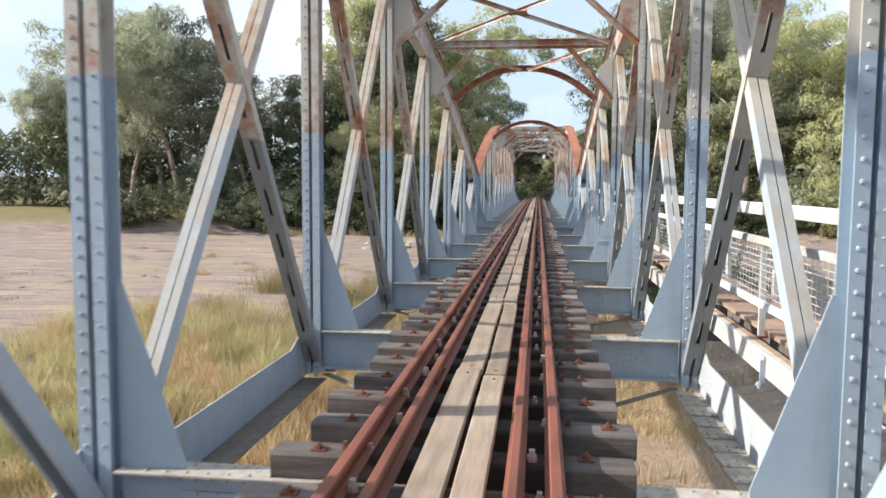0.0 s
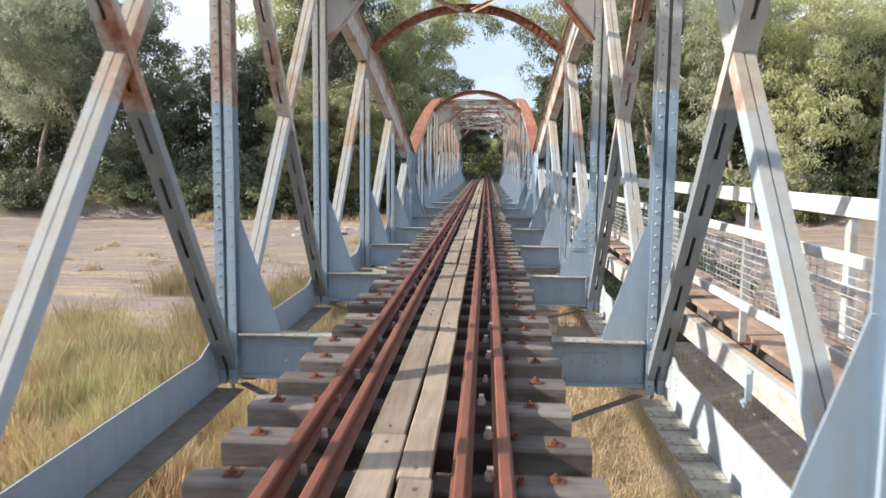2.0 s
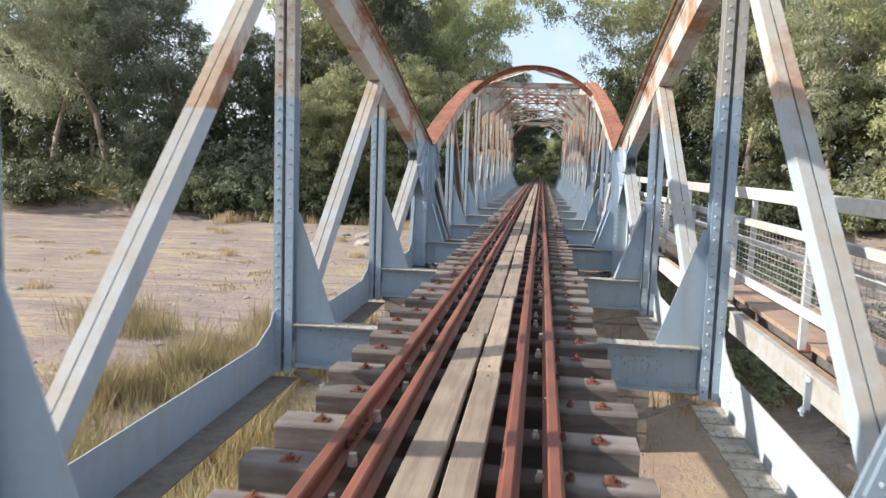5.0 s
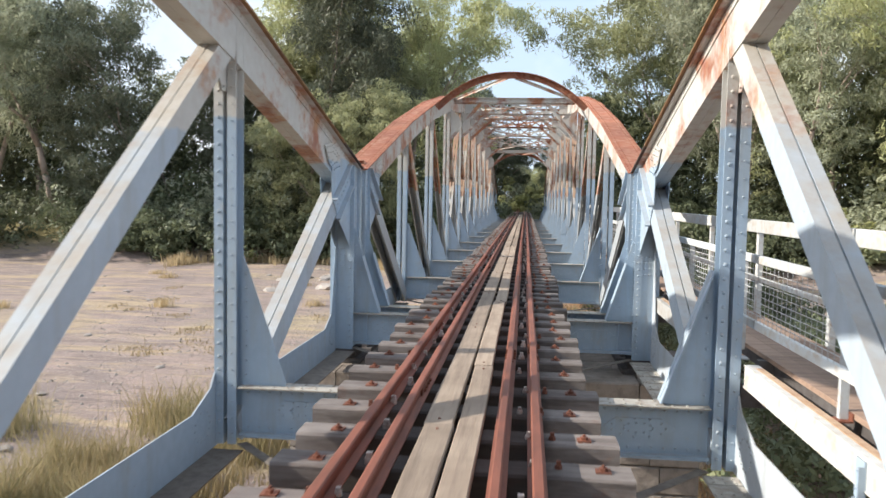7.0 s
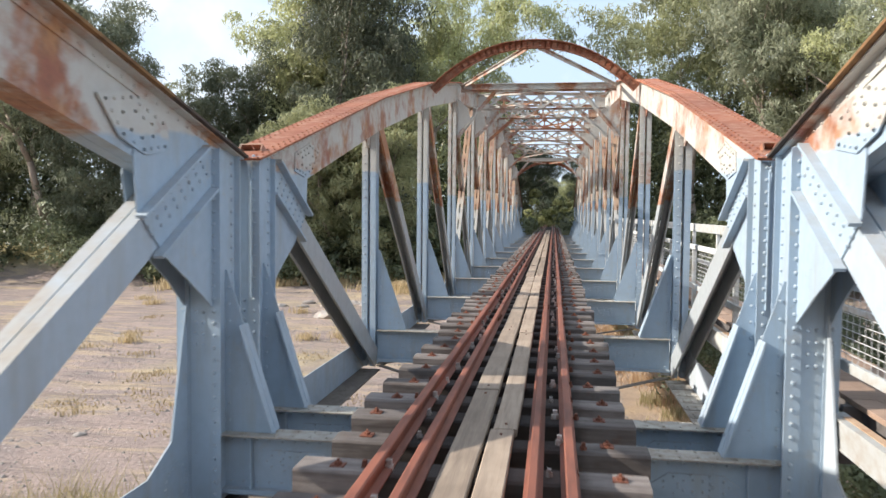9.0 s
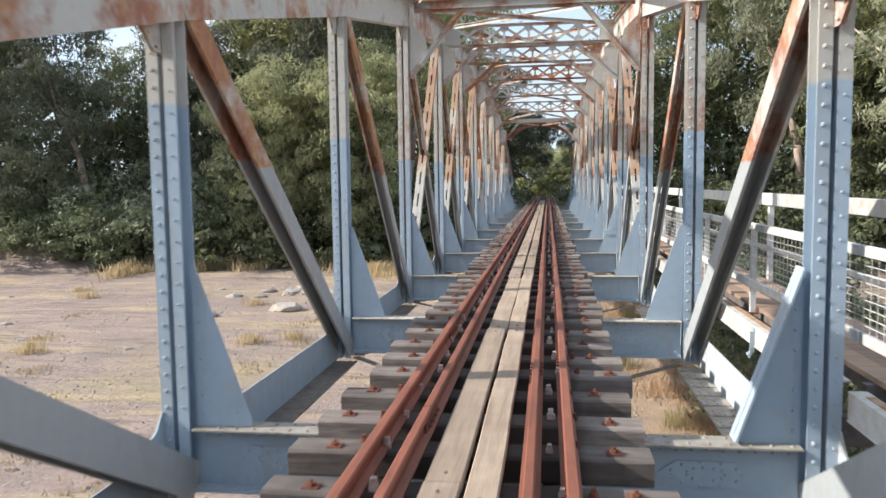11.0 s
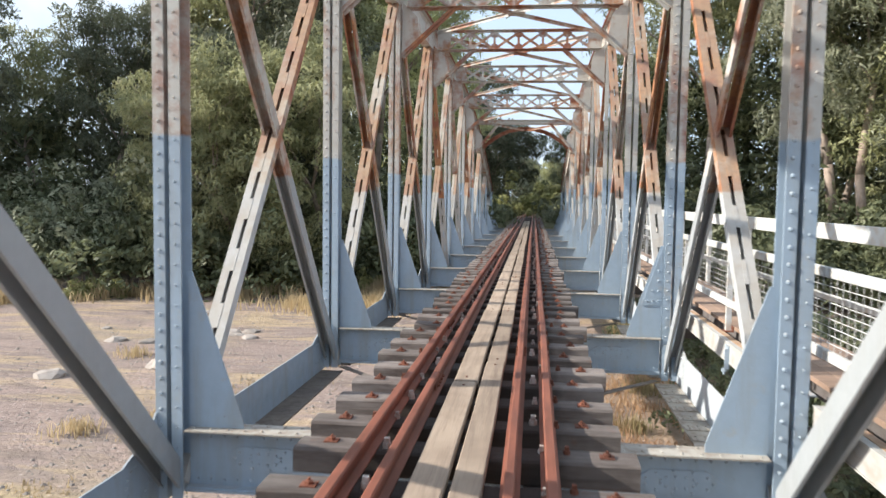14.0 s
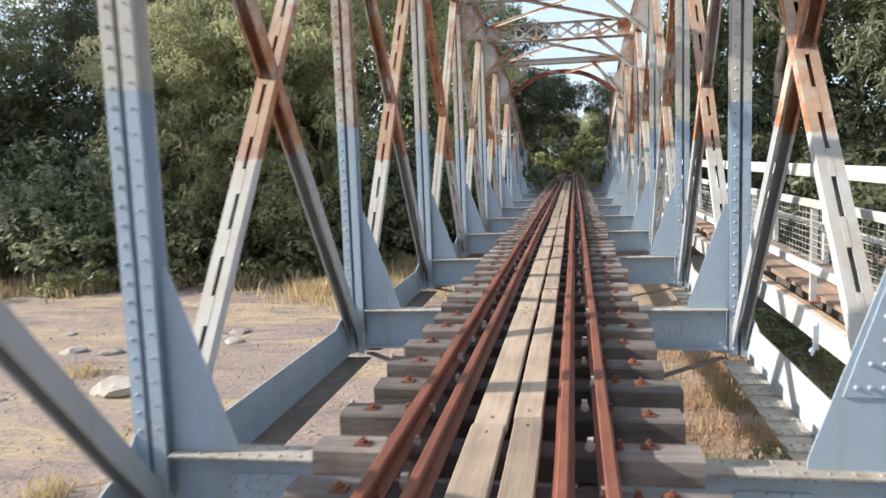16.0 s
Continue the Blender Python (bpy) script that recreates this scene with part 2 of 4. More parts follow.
M_YELLOW = leaf_material("yellow_green_leaves", (0.27, 0.28, 0.11), (0.36, 0.355, 0.17), (0.22, 0.225, 0.10), 0.36)
M_GRASS = leaf_material("tall_dry_grass", (0.33, 0.305, 0.145), (0.52, 0.445, 0.27), (0.42, 0.31, 0.175))
M_GREEN = leaf_material("tall_green_grass", (0.24, 0.255, 0.105), (0.37, 0.365, 0.175), (0.31, 0.285, 0.135))
M_BROWN = leaf_material("dead_brown_grass", (0.38, 0.25, 0.15), (0.46, 0.33, 0.21), (0.33, 0.20, 0.125))
M_STRAW = leaf_material("straw_grass", (0.49, 0.39, 0.235), (0.56, 0.45, 0.29), (0.41, 0.32, 0.19))


def ground_material():
    m = Nodes("river_bed_ground")
    broad = m.noise(0.07, 5, 0.6)
    mid = m.noise(0.5, 6, 0.65)
    fine = m.noise(7, 6, 0.7)
    col = m.mix(m.ramp(mid, [(0.35, 0.0), (0.65, 1.0)]), (0.35, 0.27, 0.238), (0.255, 0.208, 0.194))
    col = m.mix(m.ramp(m.noise(0.22, 5, 0.65, stretch=(0.6, 2.2, 1)), [(0.51, 0.0), (0.60, 0.7)]), col, (0.47, 0.365, 0.225))
    col = m.mix(m.ramp(m.noise(0.9, 5, 0.7, stretch=(0.35, 1.6, 1)), [(0.52, 0.0), (0.62, 0.75)]), col, (0.185, 0.15, 0.135))
    col = m.mix(m.ramp(m.noise(0.62, 6, 0.7, stretch=(0.4, 1.9, 1.3)), [(0.55, 0.0), (0.66, 0.55)]), col, (0.46, 0.36, 0.235))
    col = m.mix(m.ramp(broad, [(0.55, 0.0), (0.68, 0.6)]), col, (0.38, 0.32, 0.19))
    col = m.mix(m.ramp(fine, [(0.48, 0.0), (0.7, 0.75)]), col, (0.20, 0.155, 0.13))
    spots = m.n.new("ShaderNodeTexVoronoi")
    spots.inputs["Scale"].default_value = 5.0
    m.link(m.geo.outputs["Position"], spots.inputs["Vector"])
    col = m.mix(m.ramp(spots.outputs["Distance"], [(0.10, 0.55), (0.2, 0.0)]), col, (0.5, 0.46, 0.42))
    # dead straw lies over the gravel in the hollow beside the track and round the tall grass
    p = m.n.new("ShaderNodeSeparateXYZ")
    m.link(m.geo.outputs["Position"], p.inputs[0])
    hollow = m.math("MULTIPLY", m.ramp(m.math("MULTIPLY", p.outputs["X"], 0.1), [(0.12, 0.0), (0.25, 1.0), (0.6, 1.0), (0.8, 0.0)]), m.ramp(m.math("MULTIPLY", p.outputs["Y"], 0.01), [(0.6, 1.0), (0.75, 0.5)]))
    col = m.mix(m.math("MULTIPLY", hollow, m.ramp(m.noise(0.8, 5, 0.7), [(0.3, 1.0), (0.62, 0.45)])), col, m.mix(fine, (0.47, 0.345, 0.225), (0.33, 0.232, 0.16)))
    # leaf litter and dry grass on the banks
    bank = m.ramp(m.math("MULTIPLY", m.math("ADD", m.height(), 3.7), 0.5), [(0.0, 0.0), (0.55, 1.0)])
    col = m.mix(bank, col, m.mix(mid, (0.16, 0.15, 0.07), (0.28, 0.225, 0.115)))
    # wooded slope above: the trees' shade is put into a dark green ground colour
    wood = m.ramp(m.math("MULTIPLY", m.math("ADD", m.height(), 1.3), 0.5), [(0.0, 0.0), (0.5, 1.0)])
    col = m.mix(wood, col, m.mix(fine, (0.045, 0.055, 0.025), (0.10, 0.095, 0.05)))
    m.bump(m.math("ADD", m.math("MULTIPLY", mid, 2.0), fine), 0.7, 0.12)
    return m.done(col, 0.95, 0.0, 0.2)


M_GROUND = ground_material()


# ---- mesh writing ----
class Mesh:
    """Collects vertices and faces of one part."""

    def __init__(self):
        self.v, self.f = [], []

    def add(self, verts, faces):
        k = len(self.v)
        self.v += [tuple(p) for p in verts]
        self.f += [tuple(i + k for i in q) for q in faces]

    def box(self, x0, x1, y0, y1, z0, z1):
        self.add([(x0, y0, z0), (x1, y0, z0), (x1, y1, z0), (x0, y1, z0), (x0, y0, z1), (x1, y0, z1), (x1, y1, z1), (x0, y1, z1)],
                 [(0, 3, 2, 1), (4, 5, 6, 7), (0, 1, 5, 4), (1, 2, 6, 5), (2, 3, 7, 6), (3, 0, 4, 7)])

    def bar(self, a, b, side, up, w0, w1, h0, h1):
        """A straight bar from a to b; side and up are unit vectors across it."""
        a, b = Vector(a), Vector(b)
        q = [a + side * w + up * h for w, h in ((w0, h0), (w1, h0), (w1, h1), (w0, h1))]
        r = [b + side * w + up * h for w, h in ((w0, h0), (w1, h0), (w1, h1), (w0, h1))]
        self.add(q + r, [(3, 2, 1, 0), (4, 5, 6, 7), (0, 1, 5, 4), (1, 2, 6, 5), (2, 3, 7, 6), (3, 0, 4, 7)])

    def plate(self, pts, thick):
        """A flat polygon with a thickness vector."""
        n, t = len(pts), Vector(thick)
        p = [Vector(q) for q in pts]
        self.add([q - t / 2 for q in p] + [q + t / 2 for q in p],
                 [tuple(range(n))[::-1], tuple(range(n, 2 * n))] + [(k, (k + 1) % n, n + (k + 1) % n, n + k) for k in range(n)])

    def rivet(self, p, n, r=0.017):
        p, n = Vector(p), Vector(n).normalized()
        a = n.orthogonal().normalized()
        b = n.cross(a)
        ring = [p + (a * math.cos(k * 1.0472) + b * math.sin(k * 1.0472)) * r for k in range(6)]
        top = [p + n * r * 0.75 + (a * math.cos(k * 1.0472) + b * math.sin(k * 1.0472)) * r * 0.55 for k in range(6)]
        self.add(ring + top, [(k, (k + 1) % 6, 6 + (k + 1) % 6, 6 + k) for k in range(6)] + [(6, 7, 8, 9, 10, 11)])

    def rivets(self, a, b, n, step=0.11, r=0.017):
        a, b = Vector(a), Vector(b)
        k = max(1, int((b - a).length / step))
        for i in range(k + 1):
            self.rivet(a + (b - a) * (i / k), n, r)

    def tube(self, a, b, r0, r1=None, seg=6):
        r1 = r0 if r1 is None else r1
        a, b = Vector(a), Vector(b)
        d = (b - a).normalized()
        s = d.orthogonal().normalized()
        u = d.cross(s)
        ring = [(math.cos(2 * math.pi * k / seg), math.sin(2 * math.pi * k / seg)) for k in range(seg)]
        self.add([a + (s * c + u * e) * r0 for c, e in ring] + [b + (s * c + u * e) * r1 for c, e in ring],
                 [(k, (k + 1) % seg, seg + (k + 1) % seg, seg + k) for k in range(seg)] + [tuple(range(seg))[::-1], tuple(range(seg, 2 * seg))])

    def timber(self, x0, x1, y0, y1, z0, z1, along="x", c=0.012, wob=0.0, rng=None):
        """A sawn timber with worn, chamfered long edges."""
        n = 5 if wob else 1
        prof = lambda a0, a1, b0, b1: [(a0 + c, b0), (a1 - c, b0), (a1, b0 + c), (a1, b1 - c), (a1 - c, b1), (a0 + c, b1), (a0, b1 - c), (a0, b0 + c)]
        rings = []
        for i in range(n + 1):
            s = i / n
            dw = rng.uniform(-wob, wob) if wob else 0
            dh = rng.uniform(-wob, wob) * 0.5 if wob else 0
            if along == "x":
                rings.append([(x0 + (x1 - x0) * s, a + dw, b + (dh if b > z0 + c else 0)) for a, b in prof(y0, y1, z0, z1)])
            else:
                rings.append([(a + dw, y0 + (y1 - y0) * s, b + (dh if b > z0 + c else 0)) for a, b in prof(x0, x1, z0, z1)])
        verts = [p for r in rings for p in r]
        faces = [tuple(range(8))[::-1], tuple(range(8 * n, 8 * n + 8))]
        for i in range(n):
            faces += [(8 * i + k, 8 * i + (k + 1) % 8, 8 * i + 8 + (k + 1) % 8, 8 * i + 8 + k) for k in range(8)]
        self.add(verts, faces)


ORIGIN = {}


def thing(name, at, label, category, group="", kind=""):
    ob = new(name)
    ob.location = at
    ob.empty_display_size = 0.2
    ORIGIN[ob] = Vector(at)
    return tagged(ob, label, category, group, kind)


def solid(name, mesh, material, at=(0, 0, 0), smooth=False):
    data = bpy.data.meshes.new(name)
    o = Vector(at)
    data.from_pydata([(p[0] - o.x, p[1] - o.y, p[2] - o.z) for p in mesh.v], [], mesh.f)
    bm = bmesh.new()
    bm.from_mesh(data)
    bmesh.ops.recalc_face_normals(bm, faces=bm.faces)
    bm.to_mesh(data)
    bm.free()
    if smooth:
        data.shade_smooth()
    data.materials.append(material)
    ob = new(name, data)
    ob.location = at
    ORIGIN[ob] = o
    return ob


def part(name, mesh, material, parent, label="", smooth=False):
    """Links a mesh as one part under a thing or another part."""
    ob = solid(name, mesh, material, ORIGIN[parent], smooth)
    ob.location = (0, 0, 0)
    ob.parent = parent
    if label:
        ob["label"] = label
    return ob


X, Y, Z = Vector((1, 0, 0)), Vector((0, 1, 0)), Vector((0, 0, 1))

# ---- the bridge ----
PANEL = 4.898            # metres between floor beams
GAP = 0.848              # between the end posts of the two spans
TRUSS_X = 2.393          # centre plane of a truss
BEAM_TOP, BEAM_LOW = -0.43, -0.93
CHORD_LOW, CHORD_TOP = -1.03, -0.58
TOPS = [5.97, 5.88, 5.60, 5.12, 4.30, 3.25, 2.0]   # top of the upper chord, from mid-span to the end


def channels(mesh, a, b, width, depth, gap, t=0.012, battens=0.0, rivets=True, only=0, toes_in=False, lip=0.03):
    """Two channels back to back with a gap, their flanges outwards; the member lies in a truss plane."""
    a, b = Vector(a), Vector(b)
    d = (b - a).normalized()
    up = d.cross(X).normalized()
    h = depth / 2
    for s in (-1, 1):
        g, w = gap / 2, width / 2
        if only and s != only:
            continue
        prof = [(g, -h), (w, -h), (w, -h + t), (g + t, -h + t), (g + t, h - t), (w, h - t), (w, h), (g, h)]
        if toes_in:
            # angle with its wide flange on top and a short lip below
            prof = [(w, h), (w - lip, h), (w - lip, h - t), (w - t, h - t), (w - t, -h + t), (g, -h + t), (g, -h), (w, -h)]
        mesh.add([q + X * (s * u) + up * e for q in (a, b) for u, e in prof],
                 [(0, 1, 2, 3), (0, 3, 4, 7), (7, 4, 5, 6), (8, 9, 10, 11), (8, 11, 12, 15), (15, 12, 13, 14)] + [(i, (i + 1) % 8, 8 + (i + 1) % 8, 8 + i) for i in range(8)])
        if rivets:
            # large heads on one flange, small ones on the other
            for q in (-h - 0.001, h + 0.001):
                mesh.rivets(a + d * 0.1 + X * s * (g + w) / 2 + up * q, b - d * 0.1 + X * s * (g + w) / 2 + up * q, up * (1 if q > 0 else -1), *((0.126, 0.019) if s < 0 else (0.16, 0.012)))
    if battens:
        n = int((b - a).length / battens)
        for i in range(n + 1):
            c = a + d * (0.15 + i * battens)
            for q in (-h + 0.003, h):
                mesh.bar(c, c + d * battens * 0.42, X, up, -gap / 2, gap / 2, q - 0.006, q + 0.003)


def build_span(y0, mirrored_label, m_diag, m_paint):
    """One through-truss span of twelve panels, its first end post at y0."""
    span = thing("bridge_span", (0, y0 + 6 * PANEL, -1.0), mirrored_label, "railway bridge")
    top = [TOPS[abs(k - 6)] for k in range(13)]
    ys = [y0 + k * PANEL for k in range(13)]
    for side in (-1, 1):
        xc = side * TRUSS_X
        n_in = X * -side
        # upper chord: a cover plate on two webs, in straight lengths from node to node
        for k in range(12):
            a, b = Vector((xc, ys[k], top[k])), Vector((xc, ys[k + 1], top[k + 1]))
            d = (b - a).normalized()
            up = X.cross(d).normalized()
            if k == 0:
                a = a - d * 0.30
            if k == 11:
                b = b + d * 0.30
            web = Mesh()
            for s in (-1, 1):
                web.bar(a, b, X, up, s * 0.105 - 0.006, s * 0.105 + 0.006, -0.53, -0.022)
                web.bar(a, b, X, up, min(s * 0.002, s * 0.099), max(s * 0.002, s * 0.099), -0.53, -0.518)
                web.bar(a, b, X, up, min(s * 0.111, s * 0.195), max(s * 0.111, s * 0.195), -0.034, -0.022)
                web.bar(a, b, X, up, min(s * 0.111, s * 0.122), max(s * 0.111, s * 0.122), -0.12, -0.034)
            web.rivets(a + n_in * 0.122 - up * 0.08, b + n_in * 0.122 - up * 0.08, n_in, 0.15, 0.014)
            chord = part("top_chord", web, M_CHORD, span)
            old = m_diag is M_DIAG
            # the cover plate of the older span is brown, and blackened over its last metre
            cuts = [(a, b, M_COVER_OLD if old else M_COVER, "brown rusted riveted cover plate" if old else "red rusted riveted cover plate")]
            if old and k == 11:
                c = b - d * 1.35
                cuts = [(a, c, M_COVER_OLD, "brown rusted riveted cover plate"), (c + d * 0.002, b, M_SOOT, "blackened riveted cover plate")]
            for a1, b1, m_cover, note in cuts:
                cover = Mesh()
                cover.bar(a1, b1, X, up, -0.235, 0.235, -0.021, 0.0)
                for s in (-0.2, -0.13, 0.13, 0.2):
                    cover.rivets(a1 + X * s, b1 + X * s, up, 0.15, 0.016)
                part("cover_plate", cover, m_cover, chord, note)
        for k in range(13):
            y, zt = ys[k], top[k]
            end = k in (0, 12)
            inward = 1 if k < 6 else -1
            # post
            post = Mesh()
            zl = CHORD_LOW + 0.02
            zu = zt - 0.05
            if end:
                for s in (-1, 1):
                    post.bar((xc, y, zl), (xc, y, zu), X, Y, s * 0.135 - 0.007, s * 0.135 + 0.007, -0.2, 0.2)
                    for q in (-0.2, 0.2):
                        post.bar((xc, y, zl), (xc, y, zu), X, Y, s * 0.135 - 0.055, s * 0.135 + 0.055, q - 0.007, q + 0.007)
                        post.rivets((xc + s * 0.135, y + q * 1.04, zl + 0.1), (xc + s * 0.135, y + q * 1.04, zu), Y * q, 0.1, 0.018)
                post.bar((xc, y, zl), (xc, y, zu), X, Y, -0.08, 0.08, -0.19, -0.178)
                for q in (-0.12, 0.12):
                    post.rivets((xc + n_in.x * 0.143, y + q, 0.1), (xc + n_in.x * 0.143, y + q, zu), n_in, 0.1, 0.018)
            else:
                channels(post, (xc, y, zl), (xc, y, zu - 0.12), 0.225, 0.20, 0.04)
                post.rivets((xc + n_in.x * 0.041, y, 0.9), (xc + n_in.x * 0.041, y, zu - 0.5), n_in, 0.3, 0.015)
            if end:
                for zq in (0.34, 0.43, 0.52, 0.61):
                    for xq in (-0.09, -0.03, 0.03, 0.09):
                        post.rivet((xc + xq, y - 0.191, zq), -Y, 0.018)
            part("post", post, m_paint, span)
            # node plates on both chord faces
            node = Mesh()
            for s in (-1, 1):
                xx = xc + s * (0.119 if end else 0.0085)
                w = 0.42 if not end else 0.55
                lo = 0.80 if not end else 0.95
                if end:
                    lead = [(xx, y + q * inward, zt + h) for q, h in ((-0.24, -0.13), (1.3, 0.21), (1.38, -0.2), (1.34, -0.56), (0.95, -0.90), (0.6, -1.1), (0.2, -1.35), (-0.24, -1.35))]
                    if s == side:
                        # the outer plate is smaller
                        lead = [(xx, y + q * inward, zt + h) for q, h in ((-0.24, -0.13), (1.0, 0.13), (1.12, -0.3), (1.05, -0.62), (0.8, -0.90), (0.5, -1.1), (0.2, -1.35), (-0.24, -1.35))]
                else:
                    sl = (top[k + 1] - top[k - 1]) / (2 * PANEL)
                    lead = [(xx, y - w, zt - 0.06 - sl * w), (xx, y + w, zt - 0.06 + sl * w), (xx, y + w, zt - 0.5 + sl * w), (xx, y + 0.2, zt - lo), (xx, y - 0.2, zt - lo), (xx, y - w, zt - 0.5 - sl * w)]
                node.plate(lead, X * 0.012)
                if s == -side and end:
                    for j in (0.28, 0.5, 0.72):
                        node.rivets(Vector((xx, y + (1.33 - 0.25 * j) * inward, zt - 0.54 - 0.26 * j)) + n_in * 0.006, Vector((xx, y + (0.50 - 0.26 * j) * inward, zt - 0.10 - 0.22 * j)) + n_in * 0.006, n_in, 0.13, 0.019)
                if s == -side and not end:
                    cy = sum(p[1] for p in lead) / len(lead)
                    cz = sum(p[2] for p in lead) / len(lead)
                    for f in (0.9,):
                        ring = [Vector((xx, cy + (p[1] - cy) * f, cz + (p[2] - cz) * f)) for p in lead]
                        for i, p in enumerate(ring):
                            node.rivets(p + n_in * 0.007, ring[(i + 1) % len(ring)] + n_in * 0.007, n_in, 0.13, 0.014)
            part("node_plate", node, M_CHORD, span)
            if end:
                # six-sided splice plate riveted on the chord web
                sl = (top[k + inward] - top[k]) / PANEL
                splice = Mesh()
                xx = xc + n_in.x * 0.131
                hexa = [Vector((xx, y + q * inward, zt + q * sl + h)) for q, h in ((0.95, -0.17), (1.45, -0.15), (1.80, -0.30), (1.56, -0.48), (1.26, -0.50), (0.92, -0.36))]
                splice.plate(hexa, X * 0.012)
                c = sum(hexa, Vector()) / 6
                for f in (0.82, 0.42):
                    ring = [c + (p - c) * f + n_in * 0.007 for p in hexa]
                    for i in range(6):
                        splice.rivets(ring[i], ring[(i + 1) % 6], n_in, 0.09, 0.015)
                part("splice_plate", splice, M_CHORD, span)
                # the diagonal's two angles run on over the node plate, with rivets between them
                xx = xc + n_in.x * 0.126
                for (q0, h0, q1, h1) in ((1.36, -0.60, 0.36, -0.045), (1.14, -0.88, 0.24, -0.38)):
                    lead_on = Mesh()
                    a, b = Vector((xx, y + q0 * inward, zt + h0)), Vector((xx, y + q1 * inward, zt + h1))
                    lead_on.bar(a, b, X, X.cross((b - a).normalized()), -0.001 if side < 0 else -0.075, 0.075 if side < 0 else 0.001, -0.012, 0.012)
                    part("lead_angle", lead_on, M_CHORD, span)
            # knee plate between post and floor beam
            knee = Mesh()
            toe, hip = 1.81, TRUSS_X - 0.13
            apex = 0.84 if not end else 0.95
            pts = [(side * toe, y, BEAM_TOP), (side * hip, y, BEAM_TOP), (side * hip, y, apex), (side * (hip - 0.03), y, apex), (side * (toe - 0.0), y, BEAM_TOP + 0.06)]
            knee.plate(pts, Y * 0.014)
            for q in (-0.012, 0.012) if end or k in (1, 11) else ():
                knee.rivets((side * (hip - 0.05), y + q, BEAM_TOP + 0.1), (side * (hip - 0.05), y + q, apex - 0.15), Y * q, 0.13, 0.015)
            part("knee_plate", knee, m_paint, span)
            if end or (side == 1 and k in (1, 11)):
                stiff = Mesh()
                a, b = Vector((side * toe, y, BEAM_TOP + 0.02)), Vector((side * (hip - 0.02), y, apex))
                d = (b - a).normalized()
                if end:
                    b = a + (b - a) * 0.66
                stiff.bar(a, b, Y, d.cross(Y).normalized(), -0.09, 0.09, -0.008, 0.008)
                part("knee_flange", stiff, m_paint, span)
            if side == 1 and k in (4, 9):
                cov = Mesh()
                zz = BEAM_TOP + 0.45
                xa = toe + (hip - toe) * (zz - BEAM_TOP) / (apex - BEAM_TOP)
                cov.plate([(xa + 0.02, y - 0.012, zz), (hip, y - 0.012, zz), (hip, y - 0.012, apex)], Y * 0.012)
                for i in range(6):
                    for j in range(5):
                        px, pz = hip - 0.05 - 0.075 * i, zz + 0.06 + 0.14 * j
                        if px > toe + 0.06 + (hip - toe) * (pz - BEAM_TOP) / (apex - BEAM_TOP):
                            cov.rivet((px, y - 0.018, pz), -Y, 0.017)
                part("patch_plate", cov, m_paint, span)
            # raised web plate of the lower chord at the node
            heel = Mesh()
            xx = side * (TRUSS_X + 0.105)
            hi = -0.30 if not end else 0.75
            if end:
                heel.plate([(xx, y - 0.25 * inward, CHORD_LOW), (xx, y + 0.85 * inward, CHORD_LOW), (xx, y + 0.85 * inward, CHORD_TOP), (xx, y + 0.48 * inward, CHORD_TOP + 0.18), (xx, y + 0.2 * inward, hi), (xx, y - 0.25 * inward, hi)], X * 0.016)
            else:
                heel.plate([(xx, y - 0.62, CHORD_LOW), (xx, y + 0.62, CHORD_LOW), (xx, y + 0.62, CHORD_TOP + 0.005), (xx, y + 0.22, CHORD_TOP + 0.15), (xx, y + 0.12, hi), (xx, y - 0.12, hi), (xx, y - 0.22, CHORD_TOP + 0.15), (xx, y - 0.62, CHORD_TOP + 0.005)], X * 0.016)
            for i in range(14):
                ang = i * math.pi / 7
                heel.rivet((xx - side * 0.009, y - 0.42 + 0.17 * math.cos(ang), -0.75 + 0.14 * math.sin(ang)), n_in, 0.014)
            part("heel_plate", heel, m_paint if side < 0 else M_PAINT_PALE, span)
            if end:
                shoe = Mesh()
                shoe.box(xc - 0.25, xc + 0.25, y - 0.22, y + 0.22, -1.13, -1.0)
                shoe.box(xc - 0.34, xc + 0.34, y - 0.3, y + 0.3, -1.2, -1.13)
                part("bearing_shoe", shoe, M_DARK, span)
        # lower chord and diagonals, panel by panel
        for k in range(12):
            ya, yb = ys[k], ys[k + 1]
            low = Mesh()
            xo = side * (TRUSS_X + 0.095)
            low.box(min(xo, xo + side * 0.014), max(xo, xo + side * 0.014), ya + 0.001, yb - 0.001, CHORD_LOW, CHORD_TOP)
            part("lower_chord", low, m_paint if side < 0 else M_PAINT_PALE, span)
            ledge = Mesh()
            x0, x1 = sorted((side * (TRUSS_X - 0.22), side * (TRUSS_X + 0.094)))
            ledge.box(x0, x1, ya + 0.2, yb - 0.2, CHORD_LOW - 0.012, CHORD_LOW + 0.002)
            # the left ledge is a darker grey-brown than the right one
            part("chord_ledge", ledge, M_GREY_BROWN if side < 0 else M_LEDGE, span)
            for i in range(12 if side > 0 else 0):
                lace = Mesh()
                yy = ya + 0.35 + i * (PANEL - 0.7) / 11
                lace.box(x0 + 0.01, x1 - 0.01, yy - 0.085, yy + 0.085, CHORD_LOW + 0.004, CHORD_LOW + 0.014)
                for sx in (0.06, 0.16, 0.25):
                    for sy in (-0.05, 0.05):
                        lace.rivet((x0 + sx, yy + sy, CHORD_LOW + 0.014), Z, 0.016)
                part("batten_plate", lace, M_LEDGE, span)
